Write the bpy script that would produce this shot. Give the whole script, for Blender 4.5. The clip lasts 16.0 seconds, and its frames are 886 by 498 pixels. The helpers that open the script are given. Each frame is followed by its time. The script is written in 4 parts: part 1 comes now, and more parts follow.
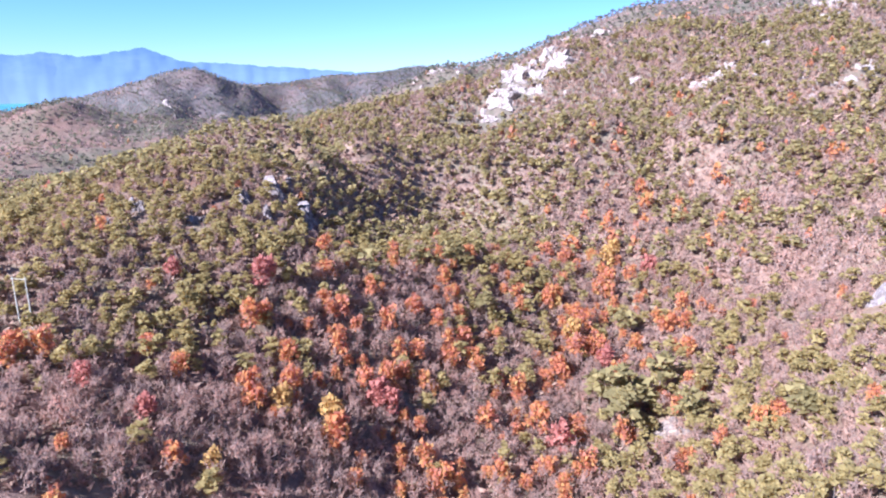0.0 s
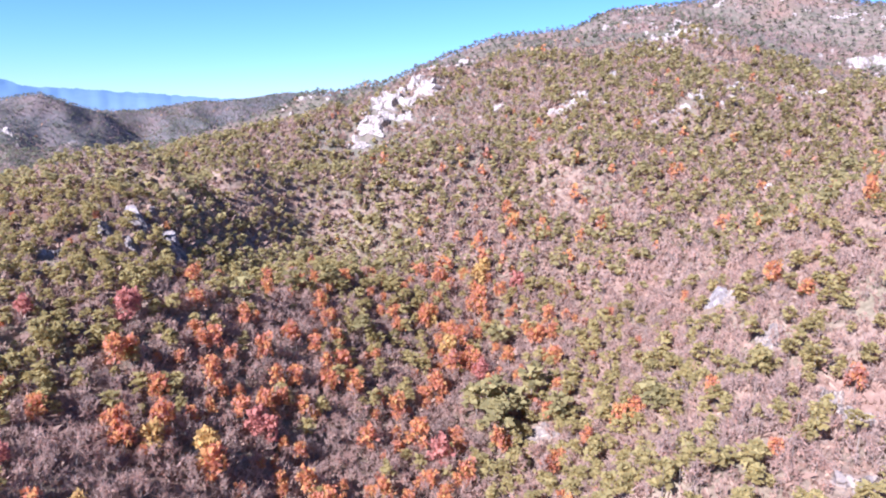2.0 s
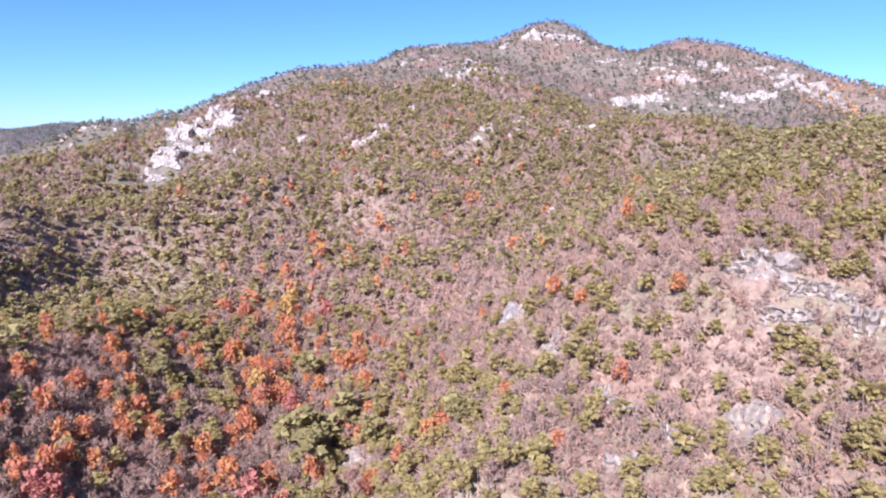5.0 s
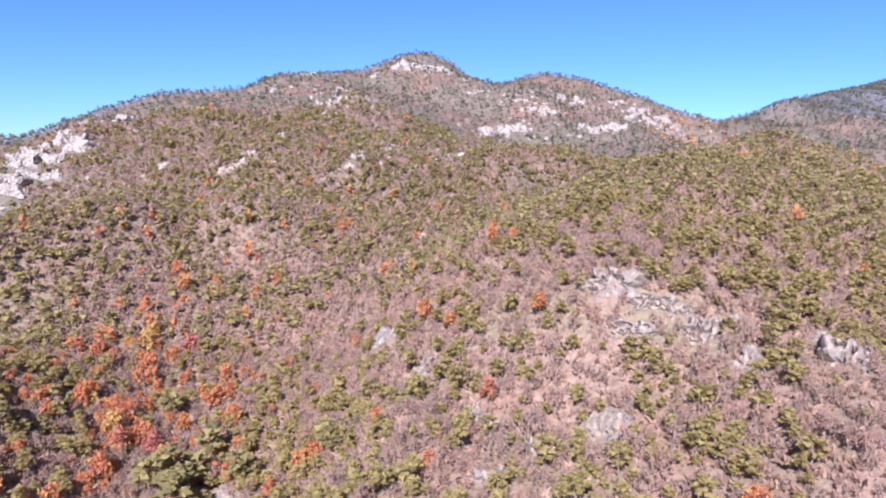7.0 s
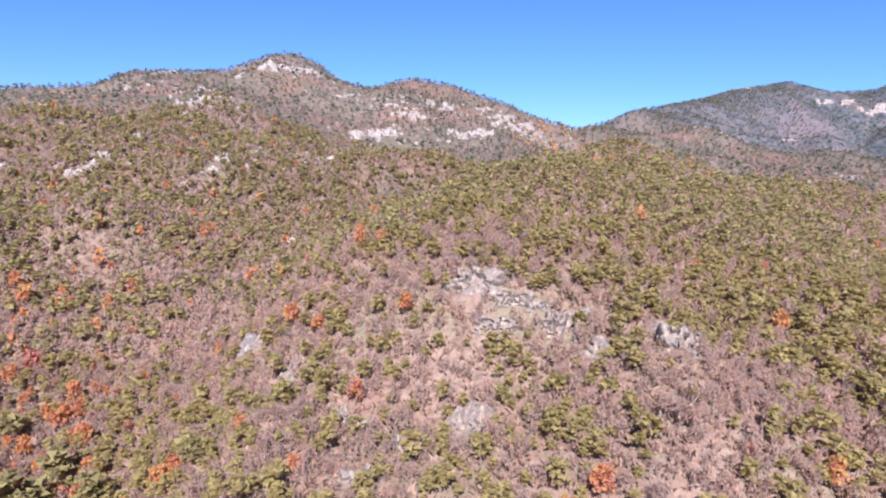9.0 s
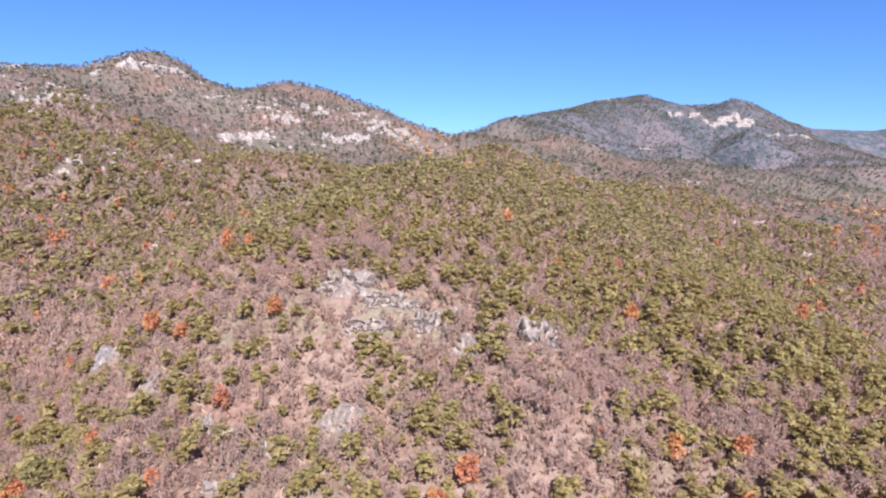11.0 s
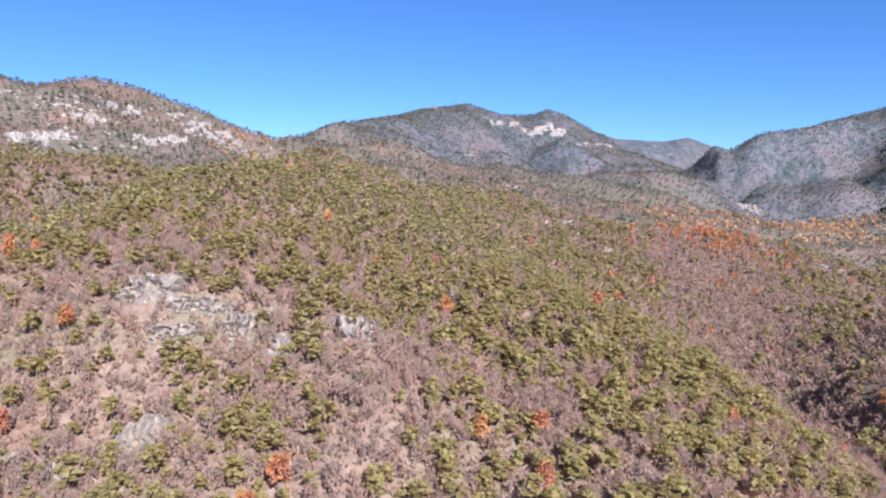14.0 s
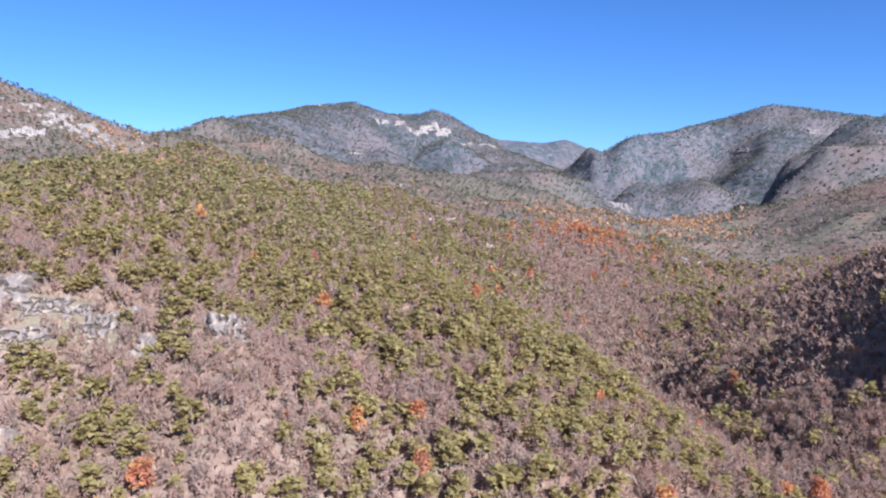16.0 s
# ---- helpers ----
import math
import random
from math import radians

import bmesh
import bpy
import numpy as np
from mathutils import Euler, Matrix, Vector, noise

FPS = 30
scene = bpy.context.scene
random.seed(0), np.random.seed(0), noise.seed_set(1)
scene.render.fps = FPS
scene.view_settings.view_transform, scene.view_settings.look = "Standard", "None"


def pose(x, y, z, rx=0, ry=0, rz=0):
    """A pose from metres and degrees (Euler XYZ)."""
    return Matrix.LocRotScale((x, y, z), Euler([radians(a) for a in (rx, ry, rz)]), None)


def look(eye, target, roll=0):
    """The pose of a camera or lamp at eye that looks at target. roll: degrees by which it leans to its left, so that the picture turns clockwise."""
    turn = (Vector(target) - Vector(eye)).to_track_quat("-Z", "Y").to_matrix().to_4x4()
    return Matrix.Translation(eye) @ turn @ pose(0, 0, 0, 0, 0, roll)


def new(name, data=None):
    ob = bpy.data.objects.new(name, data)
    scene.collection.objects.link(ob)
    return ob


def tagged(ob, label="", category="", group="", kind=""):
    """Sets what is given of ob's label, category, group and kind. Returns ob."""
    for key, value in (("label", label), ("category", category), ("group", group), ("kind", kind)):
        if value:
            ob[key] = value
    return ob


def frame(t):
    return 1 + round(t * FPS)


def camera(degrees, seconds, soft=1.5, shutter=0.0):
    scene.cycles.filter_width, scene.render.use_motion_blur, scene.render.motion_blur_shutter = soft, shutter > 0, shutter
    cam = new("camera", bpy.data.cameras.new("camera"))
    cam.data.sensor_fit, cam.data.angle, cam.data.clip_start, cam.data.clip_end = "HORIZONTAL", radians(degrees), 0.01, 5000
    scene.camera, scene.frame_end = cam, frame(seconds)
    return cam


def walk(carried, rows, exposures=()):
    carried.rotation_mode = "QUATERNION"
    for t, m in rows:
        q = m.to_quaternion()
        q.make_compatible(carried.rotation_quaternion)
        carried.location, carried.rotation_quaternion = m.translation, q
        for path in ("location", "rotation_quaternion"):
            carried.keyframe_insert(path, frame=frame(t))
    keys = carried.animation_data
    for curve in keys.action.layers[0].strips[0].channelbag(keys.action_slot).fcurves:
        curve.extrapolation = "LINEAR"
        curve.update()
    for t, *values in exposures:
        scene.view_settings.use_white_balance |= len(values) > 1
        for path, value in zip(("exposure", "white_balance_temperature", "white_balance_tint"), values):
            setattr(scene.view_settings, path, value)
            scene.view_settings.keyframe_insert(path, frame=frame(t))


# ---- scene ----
# Camera: a drone drifting slowly backwards while it turns to the right.
cam = camera(67.16, 16.0, soft=2.05)
# seconds, x, y, z, heading, tilt, lean
ROWS = [
    (0, -9.90, 9.08, 230.92, 37.67, -14.52, -0.46),
    (0.5, -9.12, 8.17, 230.95, 34.84, -13.87, -0.38),
    (1, -8.31, 7.31, 230.95, 32.27, -13.31, -0.41),
    (1.5, -7.51, 6.50, 230.94, 29.42, -12.67, -0.34),
    (2, -6.71, 5.74, 230.92, 26.86, -12.39, -0.25),
    (2.5, -5.92, 5.03, 230.89, 24.01, -12.40, -0.24),
    (3, -5.15, 4.35, 230.85, 21.40, -12.14, -0.16),
    (3.5, -4.41, 3.72, 230.82, 18.59, -11.50, 0.01),
    (4, -3.70, 3.12, 230.79, 16.04, -10.93, 0.03),
    (6.5, -0.55, 0.41, 230.57, 2.53, -7.92, 0.24),
    (7, 0.02, -0.11, 230.51, 0.00, -7.40, 0.29),
    (7.5, 0.57, -0.63, 230.43, -2.82, -7.17, 0.35),
    (8, 1.12, -1.17, 230.33, -5.39, -7.14, 0.39),
    (8.5, 1.68, -1.71, 230.21, -8.24, -7.05, 0.56),
    (9, 2.23, -2.26, 230.06, -10.80, -6.94, 0.66),
    (11.5, 5.16, -5.30, 228.89, -23.51, -6.17, 0.95),
    (12, 5.79, -5.95, 228.56, -25.78, -6.03, 0.93),
    (12.5, 6.42, -6.61, 228.20, -28.29, -5.83, 0.95),
    (13, 7.06, -7.26, 227.82, -30.58, -5.73, 0.92),
    (13.5, 7.69, -7.92, 227.43, -33.11, -5.63, 0.98),
    (14, 8.30, -8.55, 227.02, -35.36, -5.56, 0.91),
    (14.5, 8.89, -9.15, 226.60, -37.90, -5.41, 0.92),
    (15, 9.43, -9.72, 226.20, -40.19, -5.41, 0.96),
    (15.5, 9.91, -10.23, 225.81, -42.68, -5.42, 1.05),
    (16, 10.30, -10.66, 225.46, -44.98, -5.44, 1.15),
]


def drone(x, y, z, yaw, tilt, lean):
    a, b = radians(yaw), radians(tilt)
    d = (-math.sin(a) * math.cos(b), math.cos(a) * math.cos(b), math.sin(b))
    return look((x, y, z), (x + d[0], y + d[1], z + d[2]), lean)


walk(cam, [(r[0], drone(*r[1:])) for r in ROWS], [(0.0, 1.66, 4950, 22), (4.0, 1.46, 5050, 22), (8.0, 1.17, 5250, 20), (12.0, 1.07, 5350, 16), (16.0, 1.06, 5000, 11)])

# Light: a low autumn sun from the south, clear sky.
SUN_ELEVATION, SUN_BEARING = 37.0, 167.0
scene.world = bpy.data.worlds.new("world")
scene.world.use_nodes = True
wt = scene.world.node_tree
sky = wt.nodes.new("ShaderNodeTexSky")
sky.sky_type, sky.sun_disc = "NISHITA", False
sky.sun_elevation = radians(SUN_ELEVATION)
sky.sun_rotation = radians(360 - SUN_BEARING)
sky.altitude, sky.air_density, sky.dust_density, sky.ozone_density = 600, 0.85, 0.2, 6.0
tint = wt.nodes.new("ShaderNodeMix")
tint.data_type, tint.blend_type = "RGBA", "MULTIPLY"
tint.inputs["Factor"].default_value = 1.0
tint.inputs[7].default_value = (0.90, 0.96, 1.06, 1)
wt.links.new(sky.outputs["Color"], tint.inputs[6])
wt.links.new(tint.outputs[2], wt.nodes["Background"].inputs["Color"])
wt.nodes["Background"].inputs["Strength"].default_value = 0.06
sun_data = bpy.data.lights.new("sun", "SUN")
sun_data.energy, sun_data.angle, sun_data.color = 5.0, radians(0.6), (1.0, 0.94, 0.85)
sun = new("sun", sun_data)
sb, se = radians(SUN_BEARING), radians(SUN_ELEVATION)
SUN_DIR = (-math.sin(sb) * math.cos(se), math.cos(sb) * math.cos(se), math.sin(se))
sun.matrix_world = look((0, 0, 1500), (-SUN_DIR[0], -SUN_DIR[1], 1500 - SUN_DIR[2]))


# ---- materials ----
class Nodes:
    """A small builder of node materials."""

    def __init__(self, name, rough=0.9):
        self.m = bpy.data.materials.new(name)
        self.m.use_nodes = True
        self.t = self.m.node_tree
        self.b = self.t.nodes["Principled BSDF"]
        self.b.inputs["Roughness"].default_value = rough
        self.b.inputs["Specular IOR Level"].default_value = 0.15
        self.pos = self.t.nodes.new("ShaderNodeNewGeometry").outputs["Position"]

    def noise(self, scale, detail=3.0, rough=0.55, stretch=None):
        v = self.pos
        if stretch:
            mp = self.t.nodes.new("ShaderNodeMapping")
            mp.inputs["Scale"].default_value = stretch
            self.t.links.new(v, mp.inputs["Vector"])
            v = mp.outputs["Vector"]
        n = self.t.nodes.new("ShaderNodeTexNoise")
        n.inputs["Scale"].default_value, n.inputs["Detail"].default_value, n.inputs["Roughness"].default_value = scale, detail, rough
        self.t.links.new(v, n.inputs["Vector"])
        return n.outputs["Fac"]

    def ramp(self, fac, *stops):
        r = self.t.nodes.new("ShaderNodeValToRGB")
        e = r.color_ramp.elements
        while len(e) < len(stops):
            e.new(0.5)
        for k, (p, c) in enumerate(stops):
            e[k].position = p
            e[k].color = (*c, 1) if len(c) == 3 else c
        self.t.links.new(fac, r.inputs["Fac"])
        return r.outputs["Color"]

    def mix(self, fac, a, b, how="MIX"):
        n = self.t.nodes.new("ShaderNodeMix")
        n.data_type, n.blend_type = "RGBA", how
        for sock, v in ((n.inputs["Factor"], fac), (n.inputs[6], a), (n.inputs[7], b)):
            if isinstance(v, (int, float)):
                sock.default_value = v
            elif isinstance(v, tuple):
                sock.default_value = (*v, 1)
            else:
                self.t.links.new(v, sock)
        return n.outputs[2]

    def attr(self, name):
        n = self.t.nodes.new("ShaderNodeAttribute")
        n.attribute_name = name
        return n.outputs["Fac"]

    def island(self):
        return self.t.nodes.new("ShaderNodeNewGeometry").outputs["Random Per Island"]

    def bump(self, height, strength=0.5, dist=0.3):
        n = self.t.nodes.new("ShaderNodeBump")
        n.inputs["Strength"].default_value, n.inputs["Distance"].default_value = strength, dist
        self.t.links.new(height, n.inputs["Height"])
        self.t.links.new(n.outputs["Normal"], self.b.inputs["Normal"])
        return self

    def base(self, colour):
        if isinstance(colour, tuple):
            self.b.inputs["Base Color"].default_value = (*colour, 1)
        else:
            self.t.links.new(colour, self.b.inputs["Base Color"])
        return self


def grey(v):
    return (v, v, v)


# ---- terrain: crests, slopes and streams as bearing (degrees, left is plus), distance and height ----
SURVEY = []


def course(*stations):
    """One crest, slope or stream; stations are put in between so that no gap is wide."""
    for k, (b, d, h) in enumerate(stations):
        p = np.array((radians(b), math.log(d), (h - EYE) / d))
        if k:
            q = SURVEY[-1]
            n = max(1, int(np.hypot(*(p - q)[:2]) / 0.06))
            for i in range(1, n):
                SURVEY.append(q + (p - q) * i / n)
        SURVEY.append(p)


def crest(*stations):
    """A course that stands against the sky: the ground is drawn to it exactly at the end."""
    course(*stations)
    CRESTS.append(stations)


CRESTS = []
EYE = 230.0
# hill left crest
course((70.3, 245, 187.6), (65.0, 266, 193.8), (59.9, 284, 200.1), (55.0, 300, 206.1), (49.4, 313, 207.9), (45.5, 331, 203.8), (41.8, 352, 196.0), (37.2, 392, 188.1), (32.5, 431, 183.6))
# hill left slope
course((71.2, 168, 177.4), (68.7, 197, 187.2), (63.5, 224, 189.8), (57.4, 250, 193.9), (51.9, 273, 197.4), (46.5, 346, 186.9), (42.9, 360, 179.2))
# hill left nose
course((49.3, 300, 205.2), (49.2, 275, 192.3), (49.0, 248, 181.2))
# hill left foot
course((71.9, 122, 172.1), (64.5, 150, 170.3), (59.1, 175, 171.9), (50.5, 206, 177.7), (44.9, 268, 170.4), (39.2, 322, 170.5))
# gully left
course((42.9, 150, 143.5), (35.2, 178, 141.5), (29.7, 218, 142.5), (25.5, 262, 150.0), (23.8, 304, 162.5), (22.1, 352, 174.8), (20.1, 405, 195.1))
# gully nose
course((53.5, 131, 155.0), (46.4, 178, 158.3), (41.4, 206, 160.1), (37.4, 255, 168.4))
# spur left flank
course((10.8, 142, 149.1), (8.8, 159, 154.9), (6.9, 191, 160.5), (5.1, 221, 169.6), (6.0, 268, 174.3), (1.9, 401, 185.9))
# spur face low
course((9.3, 125, 166.7), (-3.5, 126, 165.4), (-15.9, 127, 167.4), (-24.9, 127, 172.1), (-32.7, 125, 178.6))
# spur face mid
course((4.7, 153, 169.9), (-3.9, 156, 167.6), (-14.1, 148, 169.3), (-24.6, 146, 178.2), (-32.4, 142, 183.3))
# spur face top
course((0.2, 220, 183.0), (-7.2, 201, 191.0), (-14.8, 189, 197.6), (-22.3, 175, 187.3), (-28.3, 171, 187.7), (-32.1, 163, 188.3))
# spur top
course((-26.9, 541, 254.0), (-23.2, 496, 238.5), (-20.0, 426, 230.3), (-17.0, 330, 225.3), (-11.8, 285, 214.7), (-7.5, 256, 206.3), (-3.4, 243, 199.8))
# spur right crest
course((-27.1, 340, 221.4), (-34.0, 321, 208.4), (-43.8, 292, 190.4), (-54.0, 260, 175.7), (-63.3, 222, 164.3), (-71.9, 179, 157.0))
# spur right face
course((-25.8, 244, 205.7), (-33.8, 172, 185.2), (-46.6, 152, 176.4), (-56.3, 161, 172.1), (-62.2, 137, 168.6), (-38.1, 121, 172.0))
# mount foot
course((33.7, 399, 197.9), (29.0, 394, 203.3), (19.0, 399, 207.8), (7.7, 454, 204.0), (2.0, 397, 186.6), (-3.2, 469, 196.2), (-8.0, 559, 204.2))
# mount bench
course((33.1, 562, 216.2), (29.6, 590, 228.0), (18.9, 510, 228.7), (6.9, 490, 229.6), (-0.7, 560, 229.4), (-6.7, 745, 254.0))
# mount upper
course((29.5, 610, 243.3), (23.6, 719, 273.9), (16.7, 797, 297.0), (9.2, 628, 274.8), (3.1, 1001, 363.2), (-1.6, 896, 317.2), (-6.4, 759, 269.9), (-10.1, 955, 326.0), (-14.3, 879, 275.6), (-19.7, 939, 269.8))
# mount skyline
crest((35.3, 700, 238.4), (33.8, 700, 246.1), (32.0, 717, 248.4), (29.3, 754, 264.5), (24.8, 815, 292.5), (22.9, 838, 304.5), (16.4, 912, 321.4), (13.6, 949, 345.1), (10.4, 992, 353.9), (9.8, 1003, 354.4), (6.9, 1071, 368.8), (4.7, 1158, 398.0), (2.9, 1233, 423.6), (1.5, 1243, 428.6), (-0.3, 1222, 409.5), (-1.6, 1201, 386.4), (-3.0, 1180, 365.5), (-4.9, 1157, 359.1), (-6.8, 1137, 369.5), (-8.4, 1120, 372.5), (-11.5, 1098, 360.6), (-14.4, 1073, 338.8), (-16.3, 1055, 326.7), (-18.2, 1038, 308.2), (-20.1, 1023, 295.4), (-22.0, 1008, 286.2))
# mount skyline west
course((39.5, 565, 202.2), (36.4, 626, 219.9), (33.3, 685, 240.5))
# mount behind
course((33.5, 1099, 194.9), (23.4, 1300, 225.5), (11.3, 1499, 286.9), (2.4, 1697, 324.8), (-8.5, 1598, 306.9), (-22.1, 1350, 261.6))
# col east
course((-6.7, 554, 220.6), (-12.3, 615, 225.5), (-18.1, 795, 245.8), (-22.2, 995, 274.8))
# behind hill
course((71.1, 335, 163.6), (60.5, 399, 175.0), (49.7, 440, 178.7), (41.8, 480, 172.2), (34.7, 530, 171.8))
# west hill
course((70.5, 911, 171.0), (68.3, 932, 187.3), (65.8, 962, 193.4), (63.3, 942, 177.3), (61.1, 890, 159.1))
# west valley
course((71.0, 606, 145.6), (65.6, 608, 153.3), (59.6, 629, 160.4), (53.6, 911, 159.6), (46.3, 1210, 146.4))
# west hill behind
course((70.6, 1260, 151.9), (65.3, 1260, 146.4), (59.5, 1211, 153.8))
# west ridge
crest((70.1, 1751, 158.0), (66.9, 1708, 180.4), (63.1, 1659, 209.0), (59.1, 1590, 243.2), (57.2, 1581, 251.0), (55.4, 1694, 231.1), (53.7, 1836, 213.0), (50.7, 2054, 211.8), (47.0, 2229, 233.5), (43.4, 2288, 237.9), (39.7, 2300, 263.9), (36.9, 2263, 253.6), (35.5, 2193, 255.8))
# west ridge face
course((61.4, 1312, 168.3), (57.6, 1313, 190.6), (53.0, 1512, 170.5), (46.2, 1712, 172.6), (39.7, 1813, 195.8))
# east slope
course((-25.7, 695, 241.8), (-30.7, 526, 234.8), (-35.7, 557, 215.8), (-41.6, 699, 211.8), (-46.4, 609, 191.4), (-52.1, 559, 178.9), (-58.5, 641, 177.4))
# east mid
course((-33.9, 1296, 282.5), (-40.8, 1597, 303.5), (-47.6, 1500, 275.0), (-52.6, 1202, 222.0), (-57.6, 962, 182.4))
# east skyline
crest((-22.2, 1250, 299.5), (-23.9, 1521, 326.4), (-26.7, 1873, 383.2), (-31.4, 2107, 432.4), (-33.8, 2170, 463.0), (-37.6, 2271, 493.5), (-40.4, 2331, 462.8), (-43.1, 2389, 472.1), (-44.3, 2416, 493.8), (-45.4, 2449, 483.3), (-47.6, 2518, 435.8), (-49.8, 2638, 407.8), (-53.6, 3017, 420.9), (-55.4, 3138, 446.6), (-57.9, 2908, 380.9))
# col behind
course((-21.5, 1700, 270), (-22.6, 2300, 290), (-24.5, 2700, 300))
# east behind
course((-25.0, 3294, 146.9), (-38.2, 3498, 212.9), (-48.3, 3600, 195.0), (-55.4, 4302, 271.3), (-71.4, 3406, 226.4))
# east front
course((-55.4, 2500, 323.9), (-58.5, 2202, 286.8))
# stream right
course((-78.5, 207, 144.8), (-72.4, 267, 138.7), (-69.0, 329, 136.7), (-66.4, 396, 142.2), (-68.5, 480, 153.4), (-71.4, 562, 156.8), (-67.3, 723, 164.8), (-61.7, 953, 175.7), (-57.8, 1253, 208.8), (-56.3, 1802, 259.8))
# dark hill crest
course((-67.6, 400, 147.0), (-70.4, 400, 156.0), (-74.5, 398, 168.6), (-77.9, 396, 183.5), (-80.1, 393, 193.7), (-85.4, 385, 210.5), (-92, 372, 223.0))
# dark hill face
course((-69.7, 326, 145.9), (-72.0, 295, 143.5))
# dark hill low
course((-81.1, 200, 152.4), (-83.4, 200, 153.0), (-89.5, 240, 158.1))
# dark hill behind
course((-71.3, 560, 154.5), (-75.8, 560, 150.0), (-79.7, 560, 158.0), (-88, 560, 170.0))
# east spur
course((-64.2, 1053, 172.6), (-67.1, 1185, 202.1), (-70.9, 1356, 258.2), (-73.4, 1554, 315.2), (-75.4, 1752, 353.9), (-78.3, 1785, 324.7), (-84.3, 1708, 275.5))
# east spur low
course((-69.1, 854, 168.7), (-73.2, 936, 203.9), (-76.8, 1007, 224.0), (-79.0, 1058, 236.0), (-84.5, 1108, 266.9))
# east gully
course((-66.3, 1254, 168.9), (-70.9, 1506, 214.1), (-73.7, 1905, 297.5), (-77.3, 2007, 287.3))
# east mount
crest((-58.6, 1790, 315.5), (-60.5, 1860, 362.2), (-64.0, 1960, 385.0), (-68.0, 2132, 438.2), (-70.9, 2246, 483.5), (-74.1, 2294, 467.8), (-77.4, 2298, 443.9), (-78.3, 2299, 418.8))
# east cleft
course((-63.0, 1853, 293.6), (-64.3, 1655, 221.2), (-65.9, 1454, 186.0))
# east rib
course((-67.7, 2058, 400.0), (-67.2, 1824, 293.5), (-66.8, 1625, 229.2))
# east cleft high
course((-69.8, 1982, 344.8), (-69.5, 1805, 279.5))
# east hollow
course((-73.1, 1106, 189.3), (-76.0, 1157, 209.3), (-78.4, 1208, 222.1), (-83.1, 1259, 235.4))
# dark hill rib
course((-73.0, 322, 153.0), (-77.1, 300, 168.0), (-80.9, 285, 178.0), (-84.8, 270, 187.0))
# dark hill cleft
course((-74.0, 349, 155.5), (-77.5, 328, 165.0), (-81.0, 312, 180.0))
# dark hill rib low
course((-77.0, 240, 147.3), (-79.2, 254, 154.8), (-81.9, 270, 164.7))
# foreground
course((88, 92, 135), (70, 92, 134), (50, 88, 118), (25, 88, 114), (5, 86, 135), (-15, 86, 142), (-40, 86, 142), (-65, 92, 140), (-85, 120, 135))
# rear left
course((100, 160, 145), (130, 160, 130), (180, 160, 120))
# rear right
course((-180, 160, 120), (-130, 160, 125), (-105, 180, 140))
# rear left mid
course((88, 600, 150), (130, 600, 120), (180, 600, 110))
# rear right mid
course((-180, 600, 110), (-130, 600, 150), (-103, 700, 220))
# rear left far
course((80, 2500, 30), (110, 3000, 30), (150, 3000, 100), (180, 3000, 150))
# rear right far
course((-180, 3000, 150), (-130, 2800, 250), (-97, 2500, 330))
# under
course((180, 30, 112), (120, 30, 112), (60, 30, 112), (0, 30, 112), (-60, 30, 112), (-120, 30, 112), (-180, 30, 112))
# coast
course((66, 2500, 20), (58, 2700, 20), (50, 3200, 30), (40, 3800, 40), (20, 4200, 60), (0, 4300, 80))
# outer
course((75, 4900, 20), (62, 4900, 20), (50, 4900, 20), (20, 4900, 40), (-20, 4900, 80), (-60, 4900, 100), (-100, 4900, 150))


def lattice(ix, iy, seed):
    h = (ix * 374761393 + iy * 668265263 + seed * 974634777) & 0xFFFFFFFF
    h = ((h ^ (h >> 13)) * 1274126177) & 0xFFFFFFFF
    return ((h ^ (h >> 16)) & 0xFFFF) / 65535.0


def value_noise(x, y, seed):
    ix, iy = np.floor(x).astype(np.int64), np.floor(y).astype(np.int64)
    u, v = x - ix, y - iy
    u, v = u * u * (3 - 2 * u), v * v * (3 - 2 * v)
    a, b = lattice(ix, iy, seed), lattice(ix + 1, iy, seed)
    c, d = lattice(ix, iy + 1, seed), lattice(ix + 1, iy + 1, seed)
    return (a + (b - a) * u) * (1 - v) + (c + (d - c) * u) * v - 0.5


def relief(x, y, r):
    """Gullies and humps at several sizes; only the large ones far off."""
    z = np.zeros_like(x)
    for k, (size, amp) in enumerate(((260, 13), (120, 7.5), (55, 3.0), (26, 1.7), (12, 0.9), (6, 0.5))):
        fade = np.clip((r - 90) / 90, 0, 1) * np.clip((r - size * 1.0) / (size * 4), 0.25, 1) * np.clip(size * 90 / r - 0.6, 0, 1)
        c, s = math.cos(k * 1.1), math.sin(k * 1.1)
        n = value_noise((x * c + y * s) / size, (y * c - x * s) / size, 11 + k)
        z += amp * fade * (n if k > 2 else 0.5 - 2.2 * np.abs(n)) * (np.clip(r / 450, 0.3, 1) + np.clip((r - 430) / 250, 0, 0.8) + np.clip((r - 1300) / 600, 0, 0.6))
    return z


def bend(q):
    return np.where(q > 1e-9, 0.5 * q * np.log(np.maximum(q, 1e-9)), 0)


BEARINGS = np.radians(np.concatenate([np.arange(180, 86, -3.0), np.arange(86, -92, -0.45), np.arange(-92, -178, -3.0)]))
RINGS = np.linspace(math.log(14), math.log(4950), 345)


